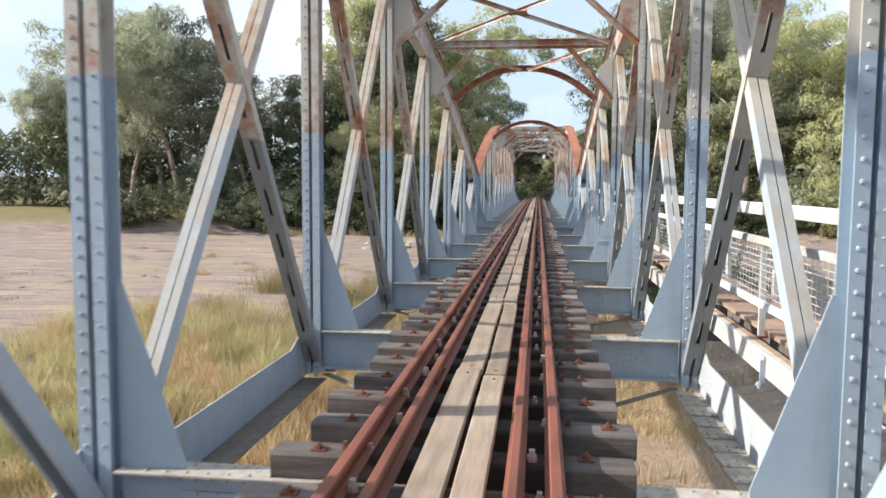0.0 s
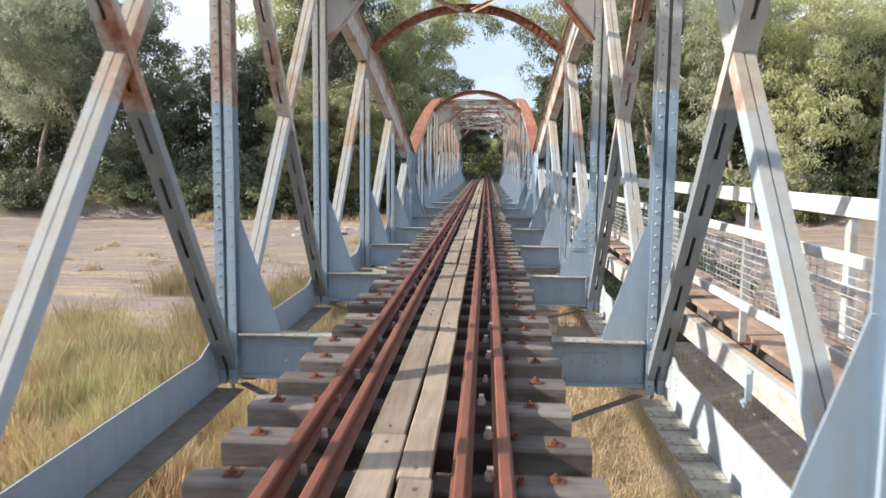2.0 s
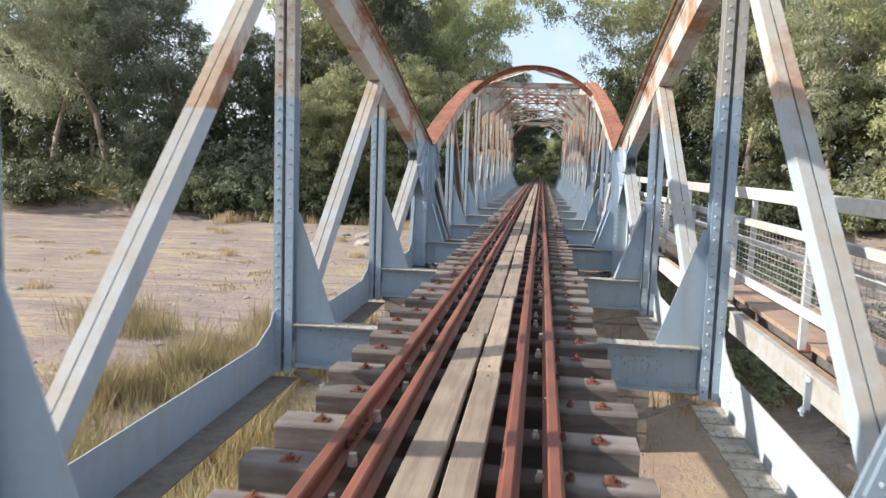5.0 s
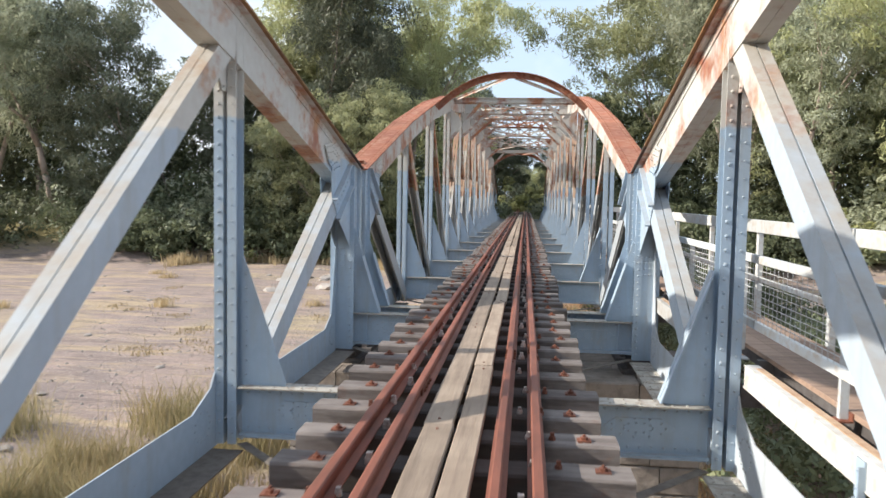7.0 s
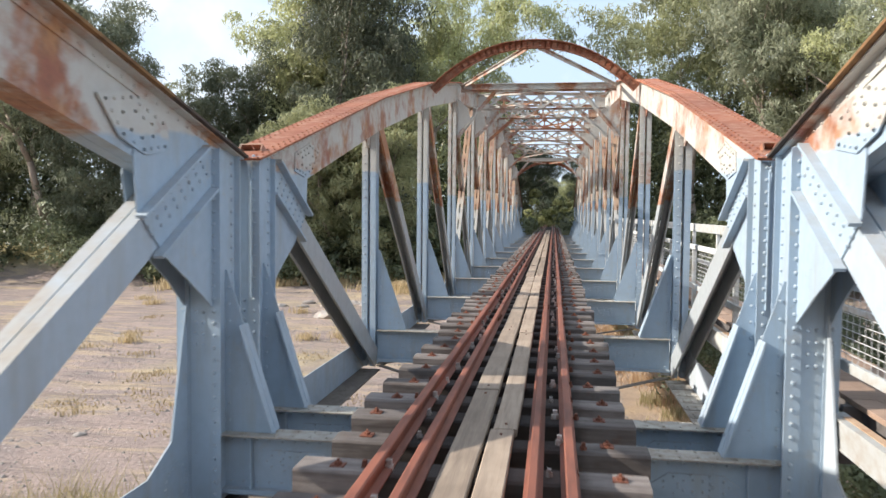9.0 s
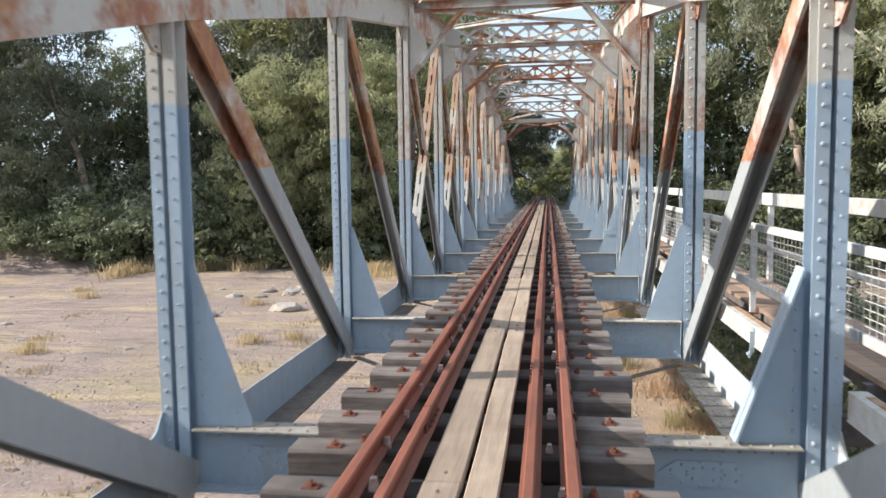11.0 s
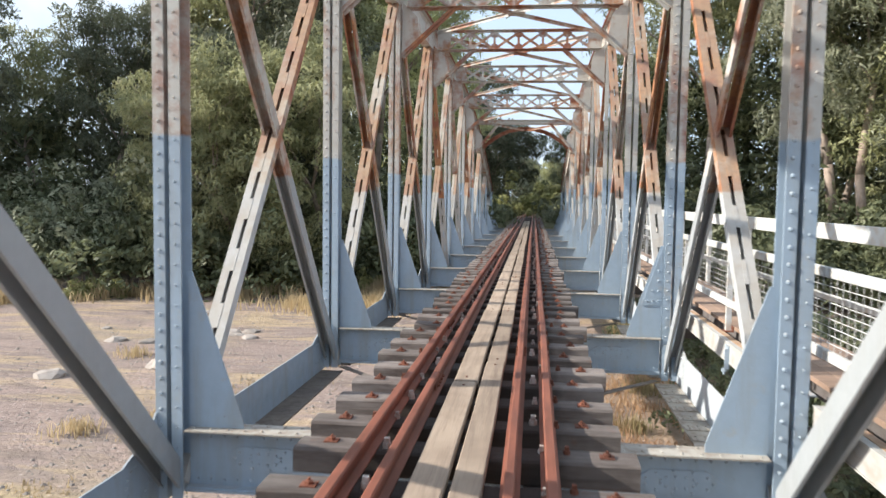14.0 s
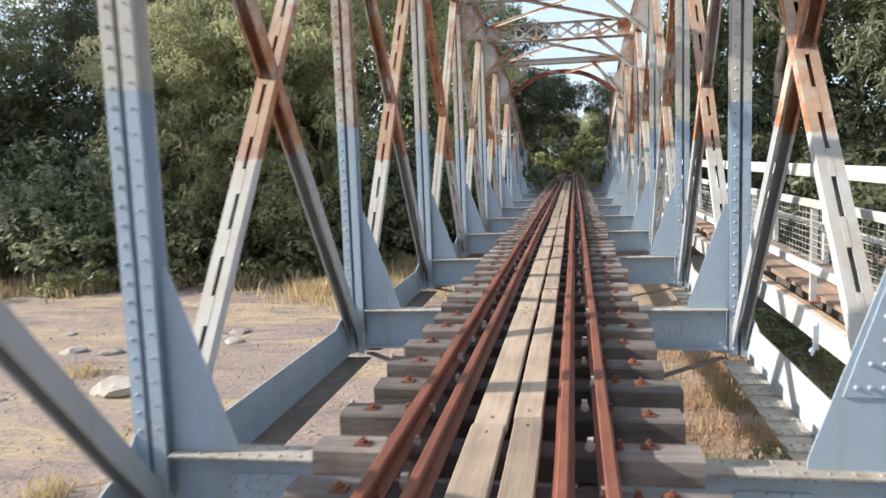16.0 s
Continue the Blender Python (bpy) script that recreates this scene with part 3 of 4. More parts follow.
            za, zb = top[k] - (0.04 if k == 0 else 0.20), top[k + 1] - (0.04 if k == 11 else 0.20)
            zlo = CHORD_LOW + 0.14
            rising = k >= 6
            a, b = (Vector((xc, ya, zlo)), Vector((xc, yb, zb))) if rising else (Vector((xc, ya, za)), Vector((xc, yb, zlo)))
            wide, deep = ((0.224, 0.30), (0.20, 0.235), (0.18, 0.18))[min(k, 11 - k)] if min(k, 11 - k) < 3 else (0.16, 0.15)
            for s in (-1, 1):
                main = Mesh()
                channels(main, a, b, wide, deep, 0.012, rivets=False, only=s, toes_in=True)
                part("diagonal_channel", main, m_diag, span)
            if 3 <= k <= 8:
                counter = Mesh()
                a, b = (Vector((xc, ya, za)), Vector((xc, yb, zlo))) if rising else (Vector((xc, ya, zlo)), Vector((xc, yb, zb)))
                channels(counter, a, b, 0.19, 0.11, 0.038, battens=0.62, rivets=False, toes_in=True, lip=0.076)
                part("counter_diagonal", counter, M_COUNTER if m_diag is M_DIAG_RUST else M_COUNTER_SHADED, span)
    # floor beams, stringers and lower wind bracing
    for k in range(13):
        y = ys[k]
        beam = Mesh()
        xe = TRUSS_X - 0.135
        beam.box(-xe, xe, y - 0.006, y + 0.006, BEAM_LOW + 0.014, BEAM_TOP - 0.014)
        beam.box(-xe, xe, y - 0.12, y + 0.12, BEAM_LOW, BEAM_LOW + 0.014)
        for q in (-0.05, 0.05):
            beam.box(-xe, xe, y + q - 0.042, y + q + 0.042, BEAM_LOW + 0.015, BEAM_LOW + 0.026)
        for s in (-1, 1):
            for i in range(40):
                xr = s * (0.75 + i * 0.037)
                if i % 3 == 0:
                    beam.rivet((xr, y - 0.007, BEAM_TOP - 0.07), -Y, 0.015)
                    beam.rivet((xr, y - 0.007, BEAM_LOW + 0.07), -Y, 0.015)
            hexa = [(s * (1.62 + 0.34 * math.cos(q)), y - 0.010, -0.67 + 0.12 * math.sin(q)) for q in (0, 0.9, 2.24, math.pi, 4.04, 5.38)]
            beam.plate(hexa, Y * 0.022)
            for i in range(22):
                q = i * 2 * math.pi / 11
                r = 0.75 if i < 11 else 0.4
                beam.rivet((s * (1.62 + 0.34 * r * math.cos(q)), y - 0.022, -0.67 + 0.115 * r * math.sin(q)), -Y, 0.014)
            beam.box(*sorted((s * 2.0, s * 2.014)), y - 0.07, y - 0.006, BEAM_LOW + 0.03, BEAM_TOP - 0.02) if k in (0, 12) else None
        fb = part("floor_beam", beam, m_paint, span)
        flange = Mesh()
        flange.box(-xe, xe, y - 0.125, y + 0.125, BEAM_TOP - 0.014, BEAM_TOP)
        for s in (-1, 1):
            for q in (-0.07, 0.07):
                flange.rivets((s * 1.2, y + q, BEAM_TOP), (s * (xe - 0.06), y + q, BEAM_TOP), Z, 0.13, 0.016)
        part("top_flange", flange, M_LEDGE, fb, "dirty pale top flange")
        if k < 12:
            for s in (-1, 1):
                st = Mesh()
                st.box(s * 0.55 - 0.006, s * 0.55 + 0.006, y + 0.125, ys[k + 1] - 0.125, -0.80, -0.30)
                st.box(s * 0.55 - 0.09, s * 0.55 + 0.09, y + 0.125, ys[k + 1] - 0.125, -0.315, -0.302)
                st.box(s * 0.55 - 0.09, s * 0.55 + 0.09, y + 0.125, ys[k + 1] - 0.125, -0.80, -0.787)
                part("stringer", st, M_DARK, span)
                wind = Mesh()
                wind.bar((-2.2 * s, y + 0.15, -0.99), (2.2 * s, ys[k + 1] - 0.15, -0.99), Vector((PANEL, -4.4 * s, 0)).normalized(), Z, -0.05, 0.05, -0.005 - 0.012 * s, 0.005 - 0.012 * s)
                part("wind_brace", wind, M_GREY_BROWN, span)
    # overhead bracing
    for k in range(2, 11):
        y, zt = ys[k], top[k]
        if k in (2, 10):
            arch = Mesh()
            n, rise = 34, 0.98
            half = TRUSS_X - 0.16
            pts = []
            for i in range(n + 1):
                s = -1 + 2 * i / n
                pts.append(Vector((s * half, y, zt - 0.12 + rise * (1 - abs(s) ** 2.2))))
            for i in range(n):
                d = (pts[i + 1] - pts[i]).normalized()
                up = Y.cross(d) * -1
                arch.bar(pts[i] - d * 0.01, pts[i + 1] + d * 0.01, Y, up, -0.006, 0.006, -0.15, 0.0)
                arch.bar(pts[i], pts[i + 1], Y, up, -0.10, 0.10, 0.0, 0.012)
                arch.bar(pts[i] - d * 0.01, pts[i + 1] + d * 0.01, Y, up, -0.07, 0.07, -0.162, -0.15)
                for q in (0.5,):
                    c = pts[i] + (pts[i + 1] - pts[i]) * q
                    for e in (-1, 1):
                        arch.rivet(c + Y * e * 0.07 + up * 0.012, up, 0.018)
                        arch.rivet(c + Y * e * 0.008 - up * 0.05, Y * e, 0.018)
            part("portal_arch", arch, M_COVER, span, "red rusted riveted portal arch")
            step = 1 if k == 2 else -1
            for s in (-1, 1):
                lat = Mesh()
                a = Vector((s * 0.1, y, zt - 0.12 + rise - 0.1))
                b = Vector((s * (TRUSS_X - 0.25), ys[k + step], top[k + step] - 0.1))
                d = (b - a).normalized()
                lat.bar(a, b, d.cross(Z).normalized(), Z, -0.055, 0.055, -0.012, 0.0)
                lat.bar(a, b, d.cross(Z).normalized(), Z, -0.006, 0.006, -0.09, -0.012)
                part("lateral_brace", lat, M_BRACE, span)
            continue
        xe = TRUSS_X - 0.24
        strut = Mesh()
        deep = 0.5 if k not in (3, 9) else 0.16
        for z in (zt - 0.06, zt - 0.06 - deep):
            strut.box(-xe, xe, y - 0.09, y + 0.09, z - 0.012, z)
            strut.box(-xe, xe, y - 0.006, y + 0.006, z - 0.07, z - 0.012)
            strut.rivets((-xe + 0.1, y - 0.007, z - 0.045), (xe - 0.1, y - 0.007, z - 0.045), -Y, 0.16, 0.016)
        if deep > 0.3:
            z0, z1 = zt - 0.06 - deep, zt - 0.13
            nb = 6
            for i in range(nb):
                xa, xb = -xe + 0.25 + i * (2 * xe - 0.5) / nb, -xe + 0.25 + (i + 1) * (2 * xe - 0.5) / nb
                for (p, q, o) in (((xa, z0), (xb, z1), -0.014), ((xa, z1), (xb, z0), 0.014)):
                    a, b = Vector((p[0], y + o, p[1])), Vector((q[0], y + o, q[1]))
                    strut.bar(a, b, Y, (b - a).cross(Y).normalized(), -0.005, 0.005, -0.032, 0.032)
                strut.box(xa - 0.03, xa + 0.03, y - 0.026, y - 0.02, z0, z1)
                strut.plate([(xa - 0.12, y + 0.024, z0), (xa + 0.12, y + 0.024, z0), (xa + 0.07, y + 0.024, z0 + 0.14), (xa - 0.07, y + 0.024, z0 + 0.14)], Y * 0.006)
                strut.plate([(xa - 0.12, y + 0.024, z1), (xa + 0.12, y + 0.024, z1), (xa + 0.07, y + 0.024, z1 - 0.12), (xa - 0.07, y + 0.024, z1 - 0.12)], Y * 0.006)
            for s in (-1, 1):
                strut.plate([(s * xe, y, z1 + 0.06), (s * (xe - 0.35), y, z1 + 0.06), (s * (xe - 0.35), y, z0), (s * xe, y, z0)], Y * 0.016)
        else:
            strut.box(-xe, xe, y + 0.008, y + 0.014, zt - 0.06 - deep, zt - 0.06)
        part("cross_strut", strut, M_BRACE, span)
        for s in (-1, 1):
            kb = Mesh()
            a = Vector((s * (TRUSS_X - 0.14), y - 0.03, zt - 1.55))
            b = Vector((s * 1.15, y - 0.03, zt - 0.06 - deep))
            d = (b - a).normalized()
            kb.bar(a, b, Y, d.cross(Y).normalized(), -0.045, 0.045, -0.006, 0.006)
            kb.bar(a, b, Y, d.cross(Y).normalized(), -0.006, 0.006, -0.06, 0.06)
            part("knee_brace", kb, M_BRACE, span)
            kp = Mesh()
            q1, q2 = a + (b - a) * 0.0, a + (b - a) * 0.34
            kp.plate([a, q2, Vector((s * (TRUSS_X - 0.45), y - 0.03, zt - 0.75)), Vector((s * (TRUSS_X - 0.14), y - 0.03, zt - 0.45))], Y * 0.01)
            part("corner_plate", kp, m_paint, span)
        if 3 <= k <= 8:
            for s in (-1, 1):
                lat = Mesh()
                a = Vector((-s * (TRUSS_X - 0.25), y + 0.1, zt - 0.10 - 0.025 * (s + 1)))
                b = Vector((s * (TRUSS_X - 0.25), ys[k + 1] - 0.1, top[k + 1] - 0.10 - 0.025 * (s + 1)))
                d = (b - a).normalized()
                w = d.cross(Z).normalized()
                lat.bar(a, b, w, Z, -0.055, 0.055, -0.012, 0.0)
                lat.bar(a, b, w, Z, -0.006, 0.006, -0.085, -0.012)
                if s == 1:
                    c = (a + b) / 2 - Z * 0.03
                    lat.box(c.x - 0.2, c.x + 0.2, c.y - 0.2, c.y + 0.2, c.z - 0.006, c.z + 0.006)
                part("lateral_brace", lat, M_BRACE, span)
    span.location.x = -0.05      # the track lies a little off the middle of the bridge
    return span


SPAN_1, SPAN_2 = -5 * PANEL, 7 * PANEL + GAP
build_span(SPAN_1, "grey-blue riveted steel through-truss railway bridge span with rusted bracing", M_DIAG, M_PAINT)
build_span(SPAN_2, "pale blue riveted steel truss span, rust streaked above its paint line", M_DIAG_RUST, M_PAINT_LOW)
FAR = SPAN_2 + 12 * PANEL      # the far end post

# ---- the track ----
rng = random.Random(5)


def rail(x, label, width=0.066, head=0.036, high=0.135):
    w = width / 2
    prof = [(-0.055, -high), (0.055, -high), (0.055, -high + 0.012), (0.009, -high + 0.03), (0.009, -head - 0.008), (w, -head), (w, -0.008), (w - 0.009, 0), (-w + 0.009, 0), (-w, -0.008), (-w, -head), (-0.009, -head - 0.008), (-0.009, -high + 0.03), (-0.055, -high + 0.012)]
    n = len(prof)
    r2 = random.Random(int(x * 1000) + 900)
    ob = thing("rail", (x, 0, -high), label, "rail", "rails of the track")
    steps, length = 4, 11.0
    y = SPAN_1 - 25 + r2.uniform(0, 4)
    dx = dz = 0.0
    while y < FAR + 40:
        m = Mesh()
        verts, faces = [], []
        for i in range(steps + 1):
            verts += [(x + a + dx, y + (length - 0.008) * i / steps, b + dz) for a, b in prof]
            if i < steps:
                dx, dz = r2.uniform(-0.006, 0.006), r2.uniform(-0.003, 0.002)
        for i in range(steps):
            faces += [(i * n + k, i * n + (k + 1) % n, i * n + n + (k + 1) % n, i * n + n + k) for k in range(n)]
        faces += [tuple(range(n))[::-1], tuple(range(steps * n, steps * n + n))]
        m.add(verts, faces)
        part("rail_length", m, M_RAIL, ob)
        y += length
        for s in (-1, 1):
            f = Mesh()
            f.box(*sorted((x + dx + s * 0.012, x + dx + s * 0.03)), y - 0.24, y + 0.24, -0.105, -0.045)
            for q in (-0.17, -0.06, 0.06, 0.17):
                f.tube((x + dx + s * 0.03, y + q, -0.075), (x + dx + s * 0.052, y + q, -0.075), 0.016, 0.014, 6)
            part("fishplate", f, M_BOLT, ob, "bolted rusted fishplate")
    return ob


for x in (-0.566, 0.566):
    rail(x, "rust-brown steel running rail on timber sleepers")
for x in (-0.345, 0.345):
    rail(x, "rust-brown steel guard rail inside the running rail", 0.058)

SLEEPER_STEP = PANEL / 8
protos = []
for v in range(6):
    m = Mesh()
    w = 0.125 + 0.012 * rng.uniform(-1, 1)
    m.timber(-1.08, 1.08, -w, w, -0.30, -0.136, "x", 0.016, 0.006, rng)
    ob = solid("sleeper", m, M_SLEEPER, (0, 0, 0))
    tagged(ob, "weathered grey timber bridge sleeper with rusted bolts", "sleeper", "bridge sleepers")
    for x in (-0.86, 0.86):
        b = Mesh()
        bx, by = x + rng.uniform(-0.06, 0.06), rng.uniform(-0.04, 0.04)
        b.box(bx - 0.045, bx + 0.045, by - 0.04, by + 0.04, -0.136, -0.126)
        b.tube((bx, by, -0.126), (bx, by, -0.108), 0.027, 0.026, 6)
        b.tube((bx, by, -0.108), (bx, by, -0.092), 0.011, 0.010, 6)
        part("bolt", b, M_BOLT, ob, "rusted bolt, nut and square washer")
    for x in (-0.645, -0.487, 0.487, 0.645):
        b = Mesh()
        yy = rng.uniform(-0.05, 0.05)
        big = 1.35 if 0 < x < 0.5 else 1.0
        b.tube((x, yy, -0.136), (x, yy, -0.136 + 0.026 * big), 0.024 * big, 0.022 * big, 6)
        b.box(x - 0.013 * big, x + 0.013 * big, yy - 0.013 * big, yy + 0.013 * big, -0.136 + 0.026 * big, -0.136 + 0.05 * big)
        part("coach_screw", b, M_SPIKE if abs(x) < 0.5 else M_BOLT, ob)
    protos.append(ob)
n_first = round((SPAN_1 - 2) / SLEEPER_STEP)
n_last = round((FAR + 22) / SLEEPER_STEP)
used = set()
for i in range(n_first, n_last):
    v = rng.randrange(6)
    m = pose(rng.uniform(-0.05, 0.05), (i + 0.5) * SLEEPER_STEP + rng.uniform(-0.035, 0.035), rng.uniform(-0.004, 0.003), 0, 0, rng.uniform(-1.0, 1.0) + (180 if rng.random() < 0.5 else 0))
    if v not in used:
        used.add(v)
        protos[v].matrix_basis = m
    else:
        copy_thing(protos[v], m)

# two lines of foot planks between the guard rails
for x0, x1 in ((-0.195, 0.005), (0.03, 0.2)):
    y = SPAN_1 - 1 + rng.uniform(0, 2)
    while y < FAR + 3:
        ln = rng.uniform(3.2, 4.6)
        m = Mesh()
        dx, lift = rng.uniform(-0.012, 0.012), rng.uniform(0, 0.012)
        m.timber(x0 + dx, x1 + dx, y, y + ln - 0.012, -0.134 + lift, -0.078 + lift, "y", 0.008, 0.004, rng)
        ob = solid("plank", m, M_PLANK, (0, y, -0.1))
        tagged(ob, "sun-bleached timber foot plank lying on the sleepers", "plank", "foot planks of the track")
        for yy in (0.12, ln - 0.14):
            b = Mesh()
            b.tube(((x0 + x1) / 2 + dx, y + yy, -0.078 + lift), ((x0 + x1) / 2 + dx, y + yy, -0.07 + lift), 0.012, 0.009, 6)
            part("nail_head", b, M_BOLT, ob)
        y += ln

# ---- the footway beside the bridge ----
WALK_Y0, WALK_Y1 = SPAN_1, FAR
for k in range(-5, 20):
    y = k * PANEL + (GAP if k > 7 else 0)
    y1 = (k + 1) * PANEL + (GAP if k >= 7 else 0)
    if k == 19:
        break
    beam = Mesh()
    beam.box(2.478, 2.488, y + 0.14, y1 - 0.14, -0.20, -0.012)
    beam.box(2.472, 2.60, y + 0.14, y1 - 0.14, -0.012, 0.0)
    beam.box(2.472, 2.545, y + 0.14, y1 - 0.14, -0.212, -0.20)
    bm_ob = tagged(solid("footway_beam", beam, M_BEAMW, (2.49, y, 0)), "worn white painted steel edge beam under the footway", "beam", "footway beams")
    dirt = Mesh()
    dirt.timber(2.528, 2.594, y + 0.3, y1 - 0.3, 0.0, 0.006, "y", 0.003, 0.002, rng)
    part("dirt_layer", dirt, M_DIRTY_TOP, bm_ob, "rusty dirt lying on the beam's top flange")
    yc = y + PANEL * 0.47
    hang = Mesh()
    hang.box(2.462, 2.4775, yc - 0.06, yc + 0.06, -0.27, -0.03)
    hang.box(2.43, 2.462, yc - 0.06, yc - 0.048, -0.27, -0.06)
    hang.tube((2.45, yc + 0.02, -0.34), (2.45, yc + 0.02, -0.27), 0.014, 0.014, 6)
    hang.tube((2.45, yc + 0.02, -0.31), (2.45, yc + 0.02, -0.285), 0.03, 0.03, 6)
    hang.rivet((2.461, yc + 0.02, -0.10), -X, 0.018)
    hang.rivet((2.461, yc + 0.02, -0.21), -X, 0.018)
    part("hanger_bracket", hang, M_PAINT, bm_ob, "grey bolted hanger bracket")
    outr = Mesh()
    outr.box(2.48, 3.5, y - 0.05, y + 0.05, -0.42, -0.214)
    outr.box(2.63, 3.5, y - 0.04, y + 0.04, -0.214, 0.018)
    part("outrigger", outr, M_DARK, bm_ob)
    lug = Mesh()
    yl = y + PANEL * 0.62
    lug.box(2.60, 2.70, yl - 0.06, yl + 0.06, -0.006, 0.006)
    lug.box(2.69, 2.70, yl - 0.06, yl + 0.06, 0.006, 0.06)
    part("deck_lug", lug, M_BOLT, bm_ob, "rusted angle lug under the deck")
    joist = Mesh()
    joist.box(2.76, 2.83, y + 0.06, y1 - 0.06, -0.12, 0.018)
    part("joist", joist, M_DARK, bm_ob)
    far = Mesh()
    far.box(3.46, 3.53, y + 0.01, y1 - 0.01, -0.24, 0.02)
    part("outer_beam", far, M_BEAMW, bm_ob)
# deck boards lie along the bridge in two lengths per panel
yy = WALK_Y0
while yy < WALK_Y1:
    for i in range(4):
        x = 2.70 + i * 0.188
        m = Mesh()
        j = rng.uniform(-0.001, 0.001)
        e0 = rng.uniform(0.0, 0.25) if i == 0 and rng.random() < 0.4 else 0.0
        m.timber(x + j, x + 0.1875 + j, yy + 0.003 + e0, yy + 2.45 - 0.003, 0.020 + j, 0.062 + j, "y", 0.002, 0.0008, rng)
        tagged(solid("deck_board", m, M_DECK, (x, yy, 0)), "red-brown timber deck board of the footway", "deck board", "footway deck boards")
    yy += 2.45


def railing(x, y0, y1, outer):
    group = "footway railings"
    ob = thing("railing", (x, y0, 0), "white painted steel footway railing with wire mesh" if not outer else "white painted outer footway railing with a broad top board", "railing", group)
    t = Mesh()
    if outer:
        t.timber(x - 0.025, x + 0.025, y0, y1, 1.09, 1.255, "y", 0.006)
    else:
        t.timber(x - 0.025, x + 0.025, y0, y1, 0.915, 0.99, "y", 0.006)
    part("top_rail", t, M_WHITE, ob)
    k = Mesh()
    k.timber(x - 0.02, x + 0.02, y0, y1, 0.47 if outer else 0.305, 0.53 if outer else 0.385, "y", 0.006)
    part("kick_rail" if not outer else "middle_rail", k, M_WHITE, ob)
    n = 2
    for i in range(n):
        y = y0 + (i + 0.25) * (y1 - y0) / n
        p = Mesh()
        w = 0.05 if outer else 0.02
        low, high = (-0.02, 1.16) if outer else (0.0, 0.95)
        p.box(x + 0.026, x + 0.036, y - w, y + w, low, high)
        p.box(x + 0.036, x + 0.085, y - w, y - w + 0.01, low, high)
        part("railing_post", p, M_WHITE, ob)
    if outer:
        return
    w = Mesh()
    top, bottom = 0.915, 0.385
    for i in range(1, 9):
        z = bottom + (top - bottom) * i / 9
        w.bar((x - 0.012, y0, z), (x - 0.012, y1, z), X, Z, -0.0025, 0.0025, -0.0025, 0.0025)
    nv = int((y1 - y0) / 0.11)
    for i in range(nv):
        y = y0 + (i + 0.5) * (y1 - y0) / nv
        w.bar((x - 0.019, y, bottom), (x - 0.019, y, top), X, Y, -0.0018, 0.0018, -0.0018, 0.0018)
    part("wire_mesh", w, M_WIRE, ob, "galvanised wire mesh")


for k in range(-5, 19):
    y = k * PANEL + (GAP if k > 7 else 0)
    y1 = (k + 1) * PANEL + (GAP if k >= 7 else 0)
    railing(2.60, y + 0.02, y1 - 0.02, False)
    railing(3.45, y + 0.02, y1 - 0.02, True)

# ---- piers of stone ----


def pier(y, half_y, x0, x1, ztop, label):
    ob = thing("bridge_pier", ((x0 + x1) / 2, y, -5.2), label, "stone pier", "bridge piers")
    r = random.Random(int(y * 7))
    core = Mesh()
    core.box(x0 + 0.04, x1 - 0.04, y - half_y + 0.04, y + half_y - 0.04, -5.3, ztop - 0.02)
    part("core", core, M_STONE, ob)
    z, course = ztop, 0
    while z > -5.0:
        h = 0.42
        z1 = z
        z0 = z - h + 0.015
        out = 0.10 if course == 0 else 0.0
        for face in (-1, 1):
            x = x0 - out
            while x < x1 + out - 0.05:
                ln = min(r.uniform(0.7, 1.15), x1 + out - x)
                m = Mesh()
                yo = y + face * (half_y + out + r.uniform(-0.01, 0.015))
                m.timber(x + 0.008, x + ln - 0.008, min(yo, yo - face * 0.5), max(yo, yo - face * 0.5), z0, z1 + r.uniform(-0.006, 0.0), "x", 0.02)
                part("stone_block", m, M_STONE, ob)
                x += ln
        for xs in ((x0 - out, 1), (x1 + out, -1)):
            yy = y - half_y + 0.5
            while yy < y + half_y - 0.5:
                ln = min(r.uniform(0.6, 1.0), y + half_y - 0.5 - yy)
                m = Mesh()
                xa = xs[0] + r.uniform(-0.01, 0.01)
                m.timber(min(xa, xa + xs[1] * 0.45), max(xa, xa + xs[1] * 0.45), yy + 0.008, yy + ln - 0.008, z0, z1, "y", 0.02)
                part("stone_block", m, M_STONE, ob)
                yy += ln
        if course == 0:
            yy = y - half_y + 0.4
            while yy < y + half_y - 0.45:
                x = x0 + 0.4
                while x < x1 - 0.45:
                    ln = min(r.uniform(0.7, 1.2), x1 - 0.4 - x)
                    m = Mesh()
                    m.timber(x + 0.008, x + ln - 0.008, yy + 0.008, yy + 0.52, z0, z1 - r.uniform(0.0, 0.02), "x", 0.02)
                    part("stone_block", m, M_STONE, ob)
                    x += ln
                yy += 0.53
        z -= h
        course += 1
    return ob


pier(7 * PANEL + GAP / 2, 1.25, -3.1, 3.1, -1.2, "weathered coursed stone pier under the meeting spans")
pier(SPAN_1 - 0.6, 1.25, -3.1, 3.1, -1.2, "weathered coursed stone abutment under the first span")
pier(FAR + 0.7, 1.25, -3.1, 3.1, -1.2, "weathered coursed stone abutment under the far span end")

# ---- ground ----
BED = -4.3
BANK = [(-400, 40), (-110, 72), (-70, 77), (-46, 80), (-25, 84), (-8, 92), (8, 92), (20, 82), (34, 76), (110, 84), (400, 60)]


def bank_y(x):
    for (x0, y0), (x1, y1) in zip(BANK, BANK[1:]):
        if x0 <= x <= x1:
            return y0 + (y1 - y0) * (x - x0) / (x1 - x0)
    return BANK[0][1] if x < 0 else BANK[-1][1]


